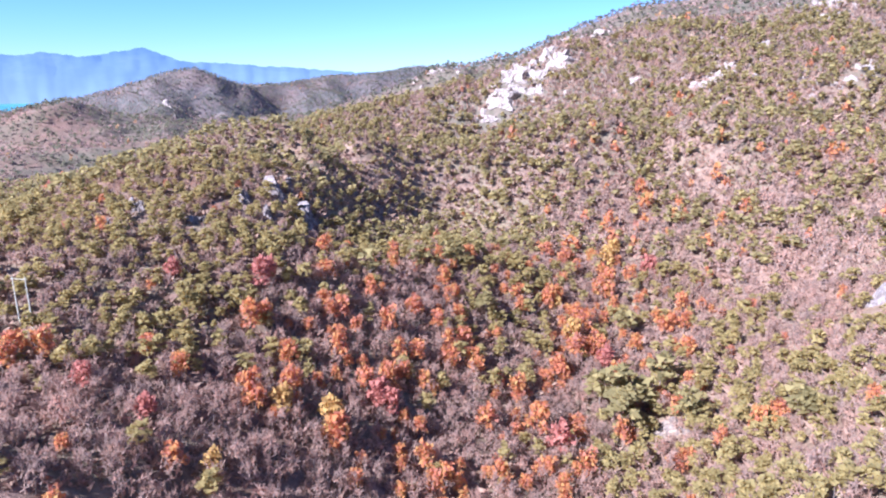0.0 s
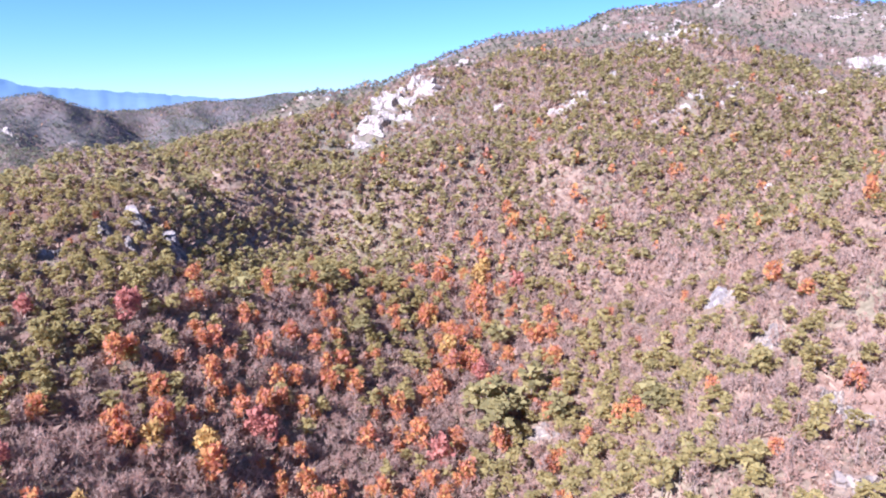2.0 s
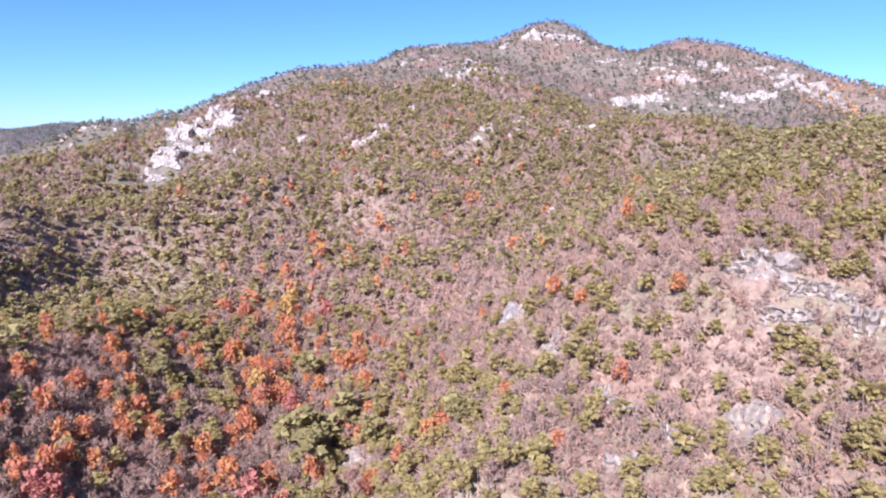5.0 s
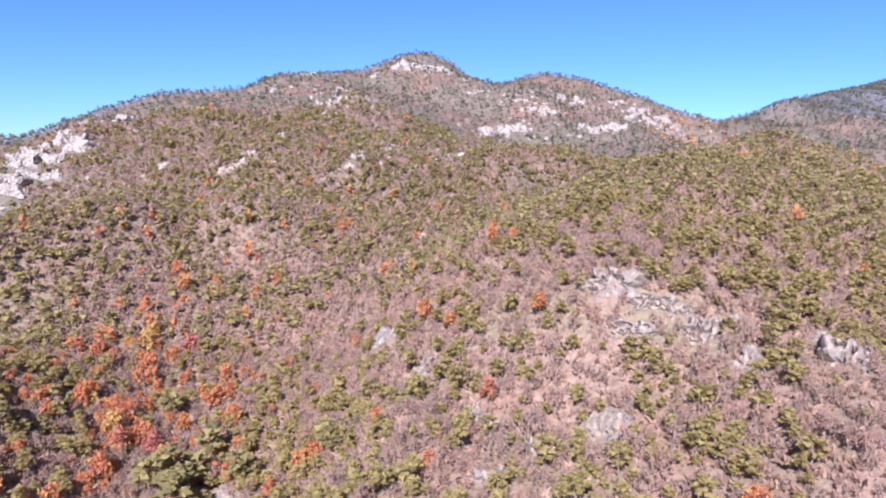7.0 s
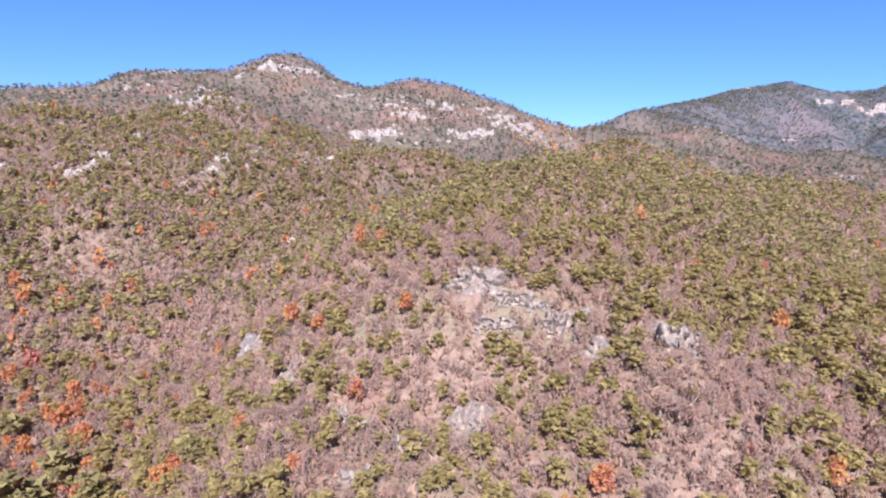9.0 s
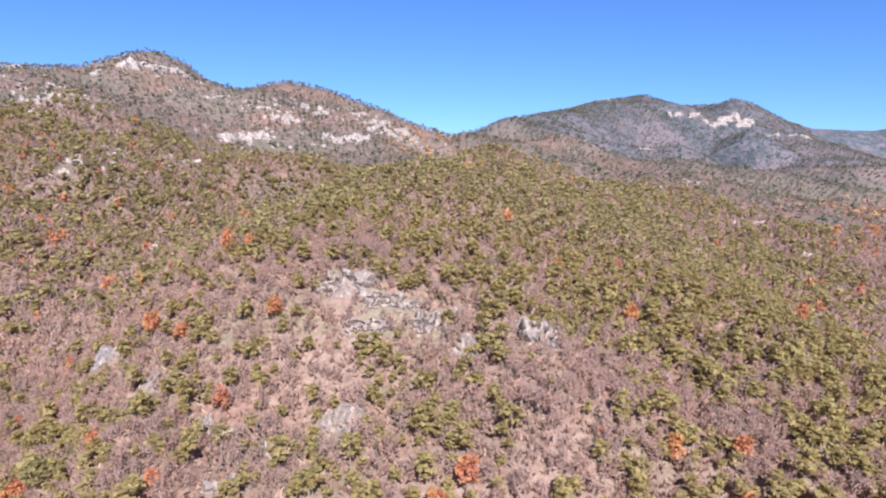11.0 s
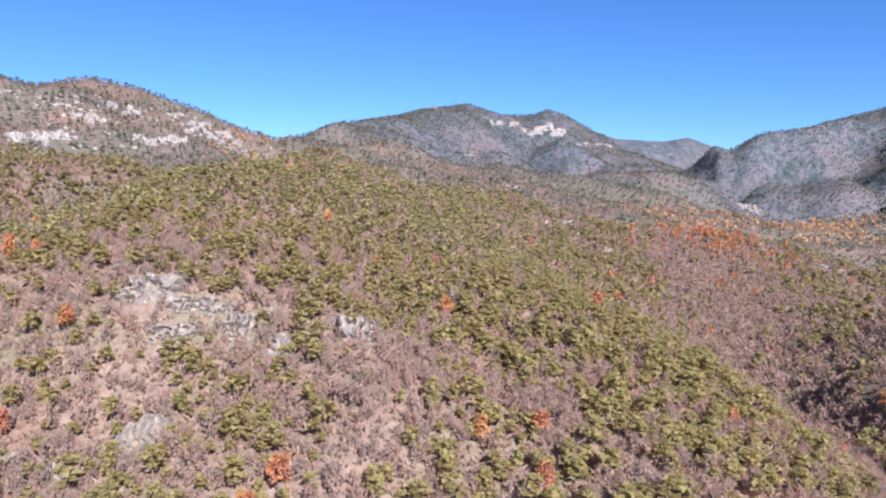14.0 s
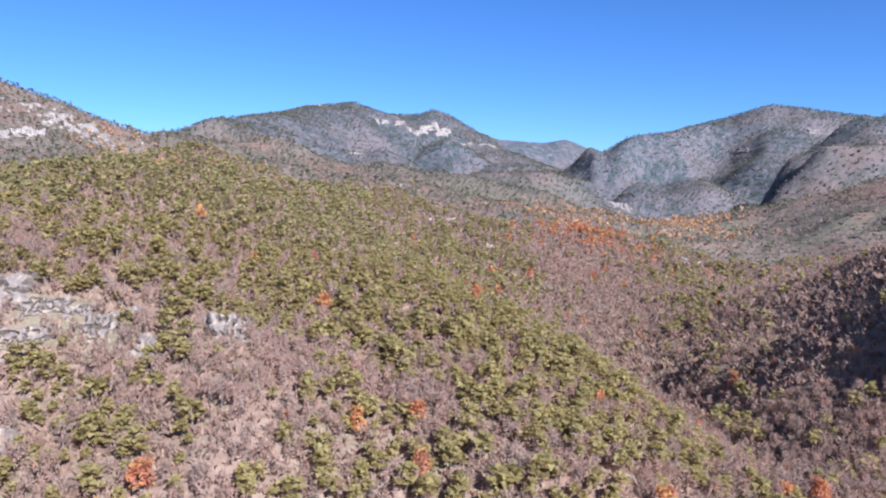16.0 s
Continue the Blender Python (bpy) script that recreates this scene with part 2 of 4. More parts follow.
def make_terrain():
    s = np.array(SURVEY)
    p = s[:, :2]
    n = len(s)
    q = ((p[:, None] - p[None]) ** 2).sum(2)
    m = np.zeros((n + 3, n + 3))
    m[:n, :n] = bend(q) + np.eye(n) * 0.00003
    m[:n, n], m[:n, n + 1:] = 1, p
    m[n:, :n] = m[:n, n:].T
    w = np.linalg.solve(m, np.concatenate([s[:, 2], np.zeros(3)]))
    b, l = np.meshgrid(BEARINGS, RINGS, indexing="ij")
    flat = np.stack([b.ravel(), l.ravel()], 1)
    slope = np.empty(len(flat))
    for i in range(0, len(flat), 20000):
        f = flat[i:i + 20000]
        q = (f ** 2).sum(1)[:, None] + (p ** 2).sum(1)[None] - 2 * f @ p.T
        slope[i:i + 20000] = bend(q) @ w[:n] + w[n] + f @ w[n + 1:]
    slope = slope.reshape(b.shape)
    r = np.exp(l)
    z = EYE + slope * r
    x, y = -np.sin(b) * r, np.cos(b) * r
    z = z + relief(x, y, r)
    # ribs and clefts on the flanks of the far mountains, running out towards the crests
    crest = np.where(r > 900, slope, -1).max(axis=1)[:, None]
    far = np.clip((r - 1000) / 350, 0, 1) * np.clip((4300 - r) / 800, 0, 1) * np.clip((crest - slope) / 0.03, 0, 1)
    for wide, long, deep, seed in ((330, 700, 120, 41), (150, 330, 48, 42)):
        z -= far * deep * np.maximum(0, 1 - 4.5 * np.abs(value_noise((x * 0.8 + y * 0.6) / wide, (y * 0.8 - x * 0.6) / long, seed)))
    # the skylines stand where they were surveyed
    for stations in CRESTS:
        sb, sd, sh = np.array(stations).T
        deg = np.degrees(BEARINGS)
        inside = np.clip((deg - sb.min() + 0.6) / 0.6, 0, 1) * np.clip((sb.max() + 0.6 - deg) / 0.6, 0, 1)
        far_off = np.interp(-deg, -sb, sd)[:, None]
        goal = np.interp(-deg, -sb, (sh - EYE) / sd)[:, None]
        fold = np.exp(-(np.log(r / far_off) / np.where(r < far_off, 0.23, 0.16)) ** 2)
        for again in range(2):
            now = np.where(fold > 0.3, (z - EYE) / r, -1).max(axis=1)[:, None]
            z = z + (goal - now) * r * fold * inside[:, None]
    # nothing behind or between the crests stands over the skyline
    line = np.array(sorted((p for stations in CRESTS for p in stations), key=lambda p: -p[0]))
    goal = np.interp(-np.degrees(BEARINGS), -line[:, 0], (line[:, 2] - EYE) / line[:, 1])[:, None]
    z = np.where((r > 560) & (np.degrees(b) < 70) & (np.degrees(b) > -78), np.minimum(z, EYE + goal * r), z)
    # one level below the viewer, and one closed turn
    low = np.clip((40 - r) / 26, 0, 1)
    z = z * (1 - low) + 112 * low
    z = np.maximum(z, 20)
    return x, y, z


TX, TY, TZ = make_terrain()


def height(x, y):
    """Height of the ground, between the mesh's own corners."""
    x, y = np.asarray(x, float), np.asarray(y, float)
    b, l = np.arctan2(-x, y), np.log(np.maximum(np.hypot(x, y), 14.01))
    i = np.interp(-b, -BEARINGS, np.arange(len(BEARINGS)))
    j = np.interp(l, RINGS, np.arange(len(RINGS)))
    i0, j0 = np.minimum(i.astype(int), len(BEARINGS) - 2), np.minimum(j.astype(int), len(RINGS) - 2)
    u, v = i - i0, j - j0
    return (TZ[i0, j0] * (1 - u) + TZ[i0 + 1, j0] * u) * (1 - v) + (TZ[i0, j0 + 1] * (1 - u) + TZ[i0 + 1, j0 + 1] * u) * v


# ---- end of terrain ----
def mesh_from(name, verts, faces, material=None, smooth=False):
    me = bpy.data.meshes.new(name)
    verts, faces = np.asarray(verts, np.float32), np.asarray(faces, np.int32)
    k = faces.shape[1]
    me.vertices.add(len(verts))
    me.vertices.foreach_set("co", verts.ravel())
    me.loops.add(faces.size)
    me.loops.foreach_set("vertex_index", faces.ravel())
    me.polygons.add(len(faces))
    me.polygons.foreach_set("loop_start", np.arange(0, faces.size, k, dtype=np.int32))
    me.polygons.foreach_set("use_smooth", np.full(len(faces), smooth))
    me.update(calc_edges=True)
    if material:
        me.materials.append(material)
    return me


def ground_material():
    n = Nodes("leaf_litter", 0.95)
    litter = n.ramp(n.noise(0.35, 5, 0.65), (0.3, (0.13, 0.085, 0.06)), (0.5, (0.26, 0.17, 0.12)), (0.72, (0.37, 0.255, 0.18)))
    grass = n.ramp(n.noise(0.6, 4), (0.3, (0.14, 0.11, 0.06)), (0.7, (0.30, 0.24, 0.145)))
    c = n.mix(n.ramp(n.noise(0.035, 4), (0.45, grey(0)), (0.6, grey(0.8))), litter, grass)
    red = n.ramp(n.noise(0.02, 5, 0.6), (0.5, grey(0)), (0.65, grey(0.6)))
    c = n.mix(red, c, (0.26, 0.135, 0.09))
    # closed low canopy on the high slopes, green and grey in patches
    brush = n.ramp(n.noise(0.13, 4, 0.7), (0.38, (0.09, 0.084, 0.055)), (0.5, (0.155, 0.12, 0.09)), (0.62, (0.235, 0.165, 0.125)))
    brush = n.mix(n.ramp(n.noise(0.011, 5, 0.6), (0.45, grey(0)), (0.6, grey(0.6))), brush, (0.09, 0.088, 0.055))
    russet = n.ramp(n.noise(0.0075, 5, 0.62), (0.5, grey(0)), (0.62, grey(0.6)))
    brush = n.mix(russet, brush, (0.26, 0.135, 0.095))
    c = n.mix(n.attr("brush"), c, brush)
    # far woods of pine and bare trees, with blue-grey distance haze in the colour
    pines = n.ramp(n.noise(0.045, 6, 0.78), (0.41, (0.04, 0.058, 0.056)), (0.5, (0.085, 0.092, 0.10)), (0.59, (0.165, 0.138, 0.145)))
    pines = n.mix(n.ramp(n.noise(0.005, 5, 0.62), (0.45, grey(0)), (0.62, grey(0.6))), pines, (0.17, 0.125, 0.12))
    c = n.mix(n.attr("hazed_pinewood"), c, pines)
    return n.base(c).bump(n.noise(0.8, 5, 0.7), 0.8, 0.6).m


def make_ground():
    nb, nr = TX.shape
    verts = np.stack([TX.ravel(), TY.ravel(), TZ.ravel()], 1)
    verts = np.vstack([verts, [[0, 0, 112.0]]])
    i, j = np.meshgrid(np.arange(nb), np.arange(nr - 1), indexing="ij")
    i2 = (i + 1) % nb
    quads = np.stack([i * nr + j, i2 * nr + j, i2 * nr + j + 1, i * nr + j + 1], -1).reshape(-1, 4)
    c = len(verts) - 1
    cap = np.array([(c, ((k + 1) % nb) * nr, k * nr) for k in range(nb)])
    tris = np.vstack([quads[:, [0, 2, 1]], quads[:, [0, 3, 2]], cap[:, ::-1]])
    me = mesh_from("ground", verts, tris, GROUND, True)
    r = np.append(np.hypot(TX, TY).ravel(), 0)
    me.attributes.new("brush", "FLOAT", "POINT").data.foreach_set("value", (0.85 * np.clip((r - 280) / 260, 0, 1)).astype(np.float32))
    me.attributes.new("hazed_pinewood", "FLOAT", "POINT").data.foreach_set("value", (0.9 * np.clip((r - 1150) / 350, 0, 1) * np.append(0.55 + 0.45 * np.clip((TX.ravel() / r[:-1] + 0.75) / 0.2, 0, 1), 0)).astype(np.float32))
    ob = new("ground", me)
    return tagged(ob, "mountain ground covered in brown leaf litter and dry grass", "ground", kind="structure")


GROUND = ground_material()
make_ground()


# ---- sea and far mountains ----
def sea_and_distance():
    n = Nodes("sea_water", 0.25)
    n.base(n.ramp(n.noise(0.01, 3, 0.5), (0.3, (0.03, 0.19, 0.21)), (0.7, (0.06, 0.29, 0.31)))).bump(n.noise(0.5, 3), 0.15, 0.3)
    k = 96
    verts = [(4955 * math.sin(2 * math.pi * i / k), 4955 * math.cos(2 * math.pi * i / k), 98) for i in range(k)] + [(0, 0, 98)]
    faces = [(k, (i + 1) % k, i) for i in range(k)]
    tagged(new("water", mesh_from("water", verts, faces, n.m)), "calm turquoise bay between the hills and far mountains", "sea", kind="structure")
    # far mountains across the bay: an outline, the blue air light painted as glow
    n = Nodes("painted_haze_mountains", 1.0)
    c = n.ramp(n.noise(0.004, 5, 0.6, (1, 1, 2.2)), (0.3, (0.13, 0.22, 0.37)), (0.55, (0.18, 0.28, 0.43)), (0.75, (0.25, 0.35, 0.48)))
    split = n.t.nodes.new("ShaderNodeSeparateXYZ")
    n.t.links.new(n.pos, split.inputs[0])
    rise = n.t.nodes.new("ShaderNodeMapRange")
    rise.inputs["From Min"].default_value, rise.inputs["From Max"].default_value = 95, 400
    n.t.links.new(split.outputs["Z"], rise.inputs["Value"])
    # haze painted in: the glow turns paler towards the foot of the range
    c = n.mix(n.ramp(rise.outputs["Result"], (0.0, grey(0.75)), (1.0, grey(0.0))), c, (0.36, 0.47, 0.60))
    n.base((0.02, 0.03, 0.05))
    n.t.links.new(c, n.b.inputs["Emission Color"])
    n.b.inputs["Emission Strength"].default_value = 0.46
    for name, dist, crest in (
        ("backdrop", 4700, [(82, 330), (76, 340), (70, 357), (67.4, 386), (65.2, 361), (63.3, 381), (60.9, 416), (59, 366), (57.9, 322), (56.5, 318), (54.9, 326), (51.5, 276), (48, 250)]),
        ("backdrop", 4880, [(75, 375), (68, 372), (66, 366), (63, 350), (57, 335), (53, 312), (50, 300), (47, 275), (44, 262), (40, 262), (36, 258), (30, 235)]),
    ):
        bs = np.arange(crest[0][0], crest[-1][0], -0.1)
        hs = np.interp(-bs, [-c[0] for c in crest], [c[1] for c in crest])
        hs = hs + 10 * value_noise(bs * 2.1, bs * 0, 5) + 5 * value_noise(bs * 7.1, bs * 0, 6)
        verts, faces = [], []
        rows = 8
        for b, h in zip(np.radians(bs), hs):
            for j in range(rows):
                f = j / (rows - 1)
                d = dist - 120 * (1 - f) + 50 * value_noise(np.array([b * 90]), np.array([f * 3.0]), 8)[0]
                verts.append((-math.sin(b) * d, math.cos(b) * d, 95 + (h - 95) * f))
        for i in range(len(bs) - 1):
            for j in range(rows - 1):
                a = i * rows + j
                faces.append((a, a + rows, a + rows + 1, a + 1))
        tagged(new(name, mesh_from(name, verts, faces, n.m, True)), "mountain range across the bay, its blue haze painted as glow", "mountains", kind="structure")


sea_and_distance()


# ---- granite outcrops: bearing, distance, width, height ----
ROCKS_NEAR = [
    (-14.5, 188, 20.2, 9.4), (-17.6, 183, 14.2, 5.1), (-22.2, 175, 14.5, 11.9), (-20.0, 182, 9.8, 5.1), (-16.3, 175, 15.3, 5.5), (-25.4, 163, 10.8, 7.5), (-32.1, 162, 12.1, 10.6), (-30.3, 181, 9.4, 3.5), (1.6, 187, 13.3, 7.0), (4.7, 223, 8.8, 6.7), (-14.1, 148, 14.2, 11.5), (-3.9, 155, 12.8, 4.8), (-8.1, 141, 4.2, 7.9), (-4.0, 129, 7.6, 4.9),
]
ROCKS_NEAR2 = [
    # the last row is a bare sandy clearing, built as a rock slab
    (-2.6, 159, 5.4, 7.1), (-4.7, 154, 9.7, 4.2), (19.7, 187, 7.4, 9.1),
]
ROCKS_HILL = [
    (51.3, 253, 4.9, 12.3), (53.9, 243, 5.5, 7.9), (48.9, 246, 8.4, 12.5), (52.1, 238, 3.9, 7.0), (61.7, 233, 5.7, 6.4), (57.6, 223, 9.4, 4.0), (69.8, 232, 8.5, 3.8), (50.5, 264, 3.4, 4.3), (5.7, 226, 7.6, 8.4), (63.8, 224, 4.4, 2.9),
]
ROCKS_MOUNT = [
    (29.8, 598, 31.4, 18.2), (30.9, 571, 52.2, 20.3), (32.2, 559, 36.0, 12.3), (29.3, 685, 36.0, 13.9), (27.9, 696, 24.8, 9.4), (25.7, 664, 15.8, 11.3), (17.7, 772, 38.0, 15.7), (15.3, 804, 31.4, 17.8), (22.0, 746, 39.3, 15.2), (24.0, 737, 22.5, 8.8), (11.5, 974, 33.2, 10.0), (9.2, 671, 35.3, 11.4), (8.6, 745, 22.8, 12.7), (9.7, 623, 20.1, 6.9), (7.2, 676, 23.0, 9.2), (5.9, 921, 14.2, 6.3), (3.1, 945, 38.7, 27.4), (0.5, 974, 58.2, 21.6), (-5.0, 749, 45.7, 22.9), (-5.8, 706, 22.7, 13.2), (-10.6, 942, 41.7, 20.8), (-14.2, 991, 20.2, 16.8), (-13.5, 819, 50.0, 25.0), (-17.3, 981, 69.9, 25.0), (-18.8, 951, 53.2, 12.1), (-16.0, 929, 31.5, 12.6), (-8.2, 847, 30.2, 10.1), (7.4, 493, 18.4, 7.5), (0.6, 569, 34.7, 9.6), (4.0, 530, 25.1, 5.4), (16.6, 510, 19.9, 11.2), (18.0, 503, 12.8, 5.1), (19.0, 454, 5.4, 5.4), (2.4, 392, 14.7, 4.0), (22.8, 532, 13.5, 6.3), (13.4, 557, 12.3, 4.7), (-2.6, 900, 23.0, 7.7), (-6.8, 874, 22.3, 10.4),
]
ROCKS_EAST = [
    (-44.5, 2215, 116.8, 49.0), (-42.2, 2151, 95.2, 22.0), (-40.0, 2127, 43.4, 18.1), (-34.6, 2201, 60.0, 16.9), (-47.0, 2192, 40.9, 14.9), (-49.1, 2265, 76.8, 19.2), (-34.1, 1242, 31.6, 10.5), (-38.1, 1516, 33.4, 12.9), (-46.3, 553, 23.5, 8.4), (-41.7, 859, 24.8, 11.7), (-30.3, 677, 15.0, 4.6), (-39.4, 642, 21.8, 6.5), (-50.6, 509, 10.4, 4.3),
]
ROCKS_EAST2 = [
    (-60.1, 1505, 53.4, 28.0), (-69.3, 2045, 38.1, 13.9), (-73.9, 2163, 36.6, 18.3), (-66.3, 587, 12.9, 6.0),
]
ROCKS_WEST = [
    (40.1, 2030, 44.4, 20.5), (38.6, 708, 11.8, 4.7), (33.7, 642, 22.4, 8.5), (44.4, 1911, 22.5, 25.7), (56.0, 1450, 12.2, 24.4), (59.3, 1398, 9.4, 23.5),
]


def granite(name, light, dark):
    n = Nodes(name, 0.9)
    c = n.ramp(n.noise(0.5, 6, 0.65), (0.3, dark), (0.48, tuple((a + b) / 2 for a, b in zip(light, dark))), (0.62, light))
    streak = n.ramp(n.noise(1.1, 4, 0.6, (1.0, 1.0, 0.08)), (0.46, grey(1)), (0.6, grey(0)))
    c = n.mix(n.mix(0.35, streak, (0, 0, 0), "MULTIPLY"), c, (0.16, 0.13, 0.12))
    lichen = n.ramp(n.noise(0.16, 5, 0.7), (0.58, grey(0)), (0.7, grey(0.55)))
    c = n.mix(lichen, c, (0.17, 0.155, 0.13))
    return n.base(c).bump(n.noise(1.3, 6, 0.7), 0.7, 0.5).m


PALE_GRANITE = granite("pale_granite", (0.57, 0.465, 0.37), (0.27, 0.21, 0.165))
TAN_GRANITE = granite("tan_granite", (0.45, 0.335, 0.235), (0.16, 0.12, 0.09))
GREY_GRANITE = granite("grey_granite", (0.40, 0.33, 0.28), (0.17, 0.135, 0.11))
rock_spots = []


def outcrop(bearing, dist, width, tall, material, label, seed, steep=0.5):
    """A broken granite face that leans out of the slope: blocks stepped along cracks, with a back sunk in the ground."""
    rng = np.random.RandomState(seed)
    b = radians(bearing)
    cx, cy = -math.sin(b) * dist, math.cos(b) * dist
    e = max(2.0, width * 0.3)
    hx = (height(cx + e, cy) - height(cx - e, cy)) / (2 * e)
    hy = (height(cx, cy + e) - height(cx, cy - e)) / (2 * e)
    up = Vector((float(hx), float(hy), 0))
    if up.length < 0.15 or up.x * cx + up.y * cy < 0:
        up = Vector((cx, cy, 0)).normalized() * max(0.3, up.length)
    grade = min(up.length, 1.3)
    up.normalize()
    along = Vector((-up.y, up.x, 0))
    lean = math.atan(grade) * (1 - steep) + radians(74) * steep
    rise = up * math.cos(lean) + Vector((0, 0, math.sin(lean)))
    out = along.cross(rise)
    if out.z < 0:
        out = -out
    near = dist < 300
    width, tall = width * (0.92 if near else 1.08), tall * (1.15 if near else 1.2)
    nx, ny = (26, 18) if near else (16, 11)
    cells = rng.uniform(-1, 1, (26 if near else 12, 2))
    step = rng.uniform(-0.5, 1.0, len(cells))
    tilt = rng.uniform(-0.2, 0.2, (len(cells), 2))
    depth = (0.07 if near else 0.075) * (width + tall)
    base = Vector((cx, cy, float(height(cx, cy))))
    verts, faces = [], []
    ph = rng.uniform(0, 6.3, 4)
    for i in range(nx + 1):
        for j in range(ny + 1):
            u, v = 2 * i / nx - 1, 2 * j / ny - 1
            ang = math.atan2(v, u)
            edge = 1 + 0.16 * math.sin(3 * ang + ph[0]) + 0.12 * math.sin(5 * ang + ph[1]) + 0.09 * math.sin(9 * ang + ph[2])
            ju, jv = u + rng.uniform(-0.35, 0.35) / nx, v + rng.uniform(-0.35, 0.35) / ny
            skew = 0.1 if near else 0.55
            d = (cells[:, 0] - ju - skew * (cells[:, 1] - jv)) ** 2 * (6 if near else 3) + (cells[:, 1] - jv) ** 2 * 0.8
            k = np.argsort(d)[:2]
            crack = math.sqrt(d[k[1]]) - math.sqrt(d[k[0]])
            o = depth * (0.75 + 0.35 * step[k[0]] + tilt[k[0]] @ (np.array((ju, jv)) - cells[k[0]])) - ((0.85 if near else 0.4) * depth if crack < 0.07 else 0)
            pull = max(0.0, (abs(u) - 0.74) / 0.26, (abs(v) - 0.86) / 0.14) ** 1.5
            o -= pull * depth * 2.6
            p = base + along * (ju * width / 2 * edge) + rise * (jv * tall / 2 * edge) + out * o
            verts.append(p)
    for i in range(nx):
        for j in range(ny):
            a = i * (ny + 1) + j
            faces.append((a, a + ny + 1, a + ny + 2, a + 1))
    arr = np.array([tuple(v) for v in verts])
    n = np.cross(arr[faces[0][1]] - arr[faces[0][0]], arr[faces[0][3]] - arr[faces[0][0]])
    f = np.array(faces)
    if n @ np.array(out) < 0:
        f = f[:, ::-1]
    ob = new("rock_outcrop", mesh_from("rock_outcrop", arr - np.array(base), f, material))
    ob.location = base
    rock_spots.append((cx, cy, width * (0.33 if near else 0.42), tall * 0.3))
    return tagged(ob, label, "rock", "granite outcrops")


seed = 100
for rows, material, label, lean in (
    (ROCKS_NEAR, TAN_GRANITE, "pale cracked granite face on the pine-covered spur", 0.5),
    (ROCKS_NEAR2, TAN_GRANITE, "low pale slab among dry scrub, granite except one sandy clearing", 0.2),
    (ROCKS_HILL, GREY_GRANITE, "grey weathered crag on the wooded hill", 0.7),
    (ROCKS_MOUNT, PALE_GRANITE, "bright bare granite cliff high on the mountain", 0.75),
    (ROCKS_EAST, PALE_GRANITE, "pale granite cliff on the distant ridge", 0.8),
    (ROCKS_EAST2, GREY_GRANITE, "grey cliff on the shaded mountain", 0.5),
    (ROCKS_WEST, PALE_GRANITE, "pale rock patch on the far western ridge", 0.5),
):
    for bearing, dist, width, tall in rows:
        slabs = [(0.0, 0.0, 1.0, 1.0)]
        if rows in (ROCKS_MOUNT, ROCKS_EAST) and width > 18:
            # a broken cliff: leaning slabs one above the other, with scrub on the ledges between
            pick = random.Random(seed)
            count = 3 if width < 30 else 5
            slabs = [((k + 0.5) / count - 0.5 + pick.uniform(-0.1, 0.1), ((k + 0.5) / count - 0.5) * 0.9 + pick.uniform(-0.45, 0.45), pick.uniform(0.24, 0.46), pick.uniform(0.4, 0.75)) for k in range(count)]
        for across, above, w, h in slabs:
            seed += 1
            outcrop(bearing - math.degrees(across * width / dist), dist + above * tall * 1.6, width * w, tall * h, material, label, seed, lean)


def boulders():
    """Small pale stones and broken blocks strewn round the cliffs of the mountain."""
    rng = np.random.RandomState(21)
    spots = [p for p in rock_spots if 450 < math.hypot(p[0], p[1]) < 1400]
    vs, fs, k = [], [], 0
    ring = [(math.cos(a), math.sin(a)) for a in np.arange(0, 6.28, 6.2832 / 6)]
    while k < 900:
        p = spots[rng.randint(len(spots))]
        x, y = p[0] + rng.normal(0, p[2] * 1.8 + 12), p[1] + rng.normal(0, 16)
        z = float(height(x, y))
        w, t = rng.uniform(0.8, 3.4), rng.uniform(0.8, 2.8)
        o = len(vs)
        for j, (lev, r) in enumerate(((-1.0, 1.05), (0.55, 1.0), (1.0, 0.5))):
            for c, s in ring:
                q = r * rng.uniform(0.7, 1.25)
                vs.append((x + c * w * q, y + s * w * q * 0.7, z + lev * t * rng.uniform(0.8, 1.2)))
        for j in range(2):
            for i in range(6):
                a, b = o + j * 6 + i, o + j * 6 + (i + 1) % 6
                fs.extend(((a, b, b + 6), (a, b + 6, a + 6)))
        for i in range(1, 5):
            fs.append((o + 12, o + 12 + i, o + 12 + i + 1))
        k += 1
    tagged(new("boulders", mesh_from("boulders", vs, fs, PALE_GRANITE)), "pale granite blocks strewn below the cliffs", "boulders", kind="stuff")


boulders()


# ---- woods ----
def foliage(name, *stops, fine=0.42, rough=0.8, thin=0.35):
    """Leaf colour that changes from tree to tree and, less, from tuft to tuft."""
    n = Nodes(name, rough)
    tree = n.noise(0.11, 2, 0.6)
    mixed = n.mix(fine, tree, n.island())
    colour = n.ramp(mixed, *stops)
    n.base(colour)
    if thin:
        glow = n.t.nodes.new("ShaderNodeBsdfTranslucent")
        n.t.links.new(colour, glow.inputs["Color"])
        both = n.t.nodes.new("ShaderNodeMixShader")
        both.inputs["Fac"].default_value = thin
        n.t.links.new(n.b.outputs["BSDF"], both.inputs[1])
        n.t.links.new(glow.outputs["BSDF"], both.inputs[2])
        n.t.links.new(both.outputs["Shader"], n.t.nodes["Material Output"].inputs["Surface"])
    return n.m


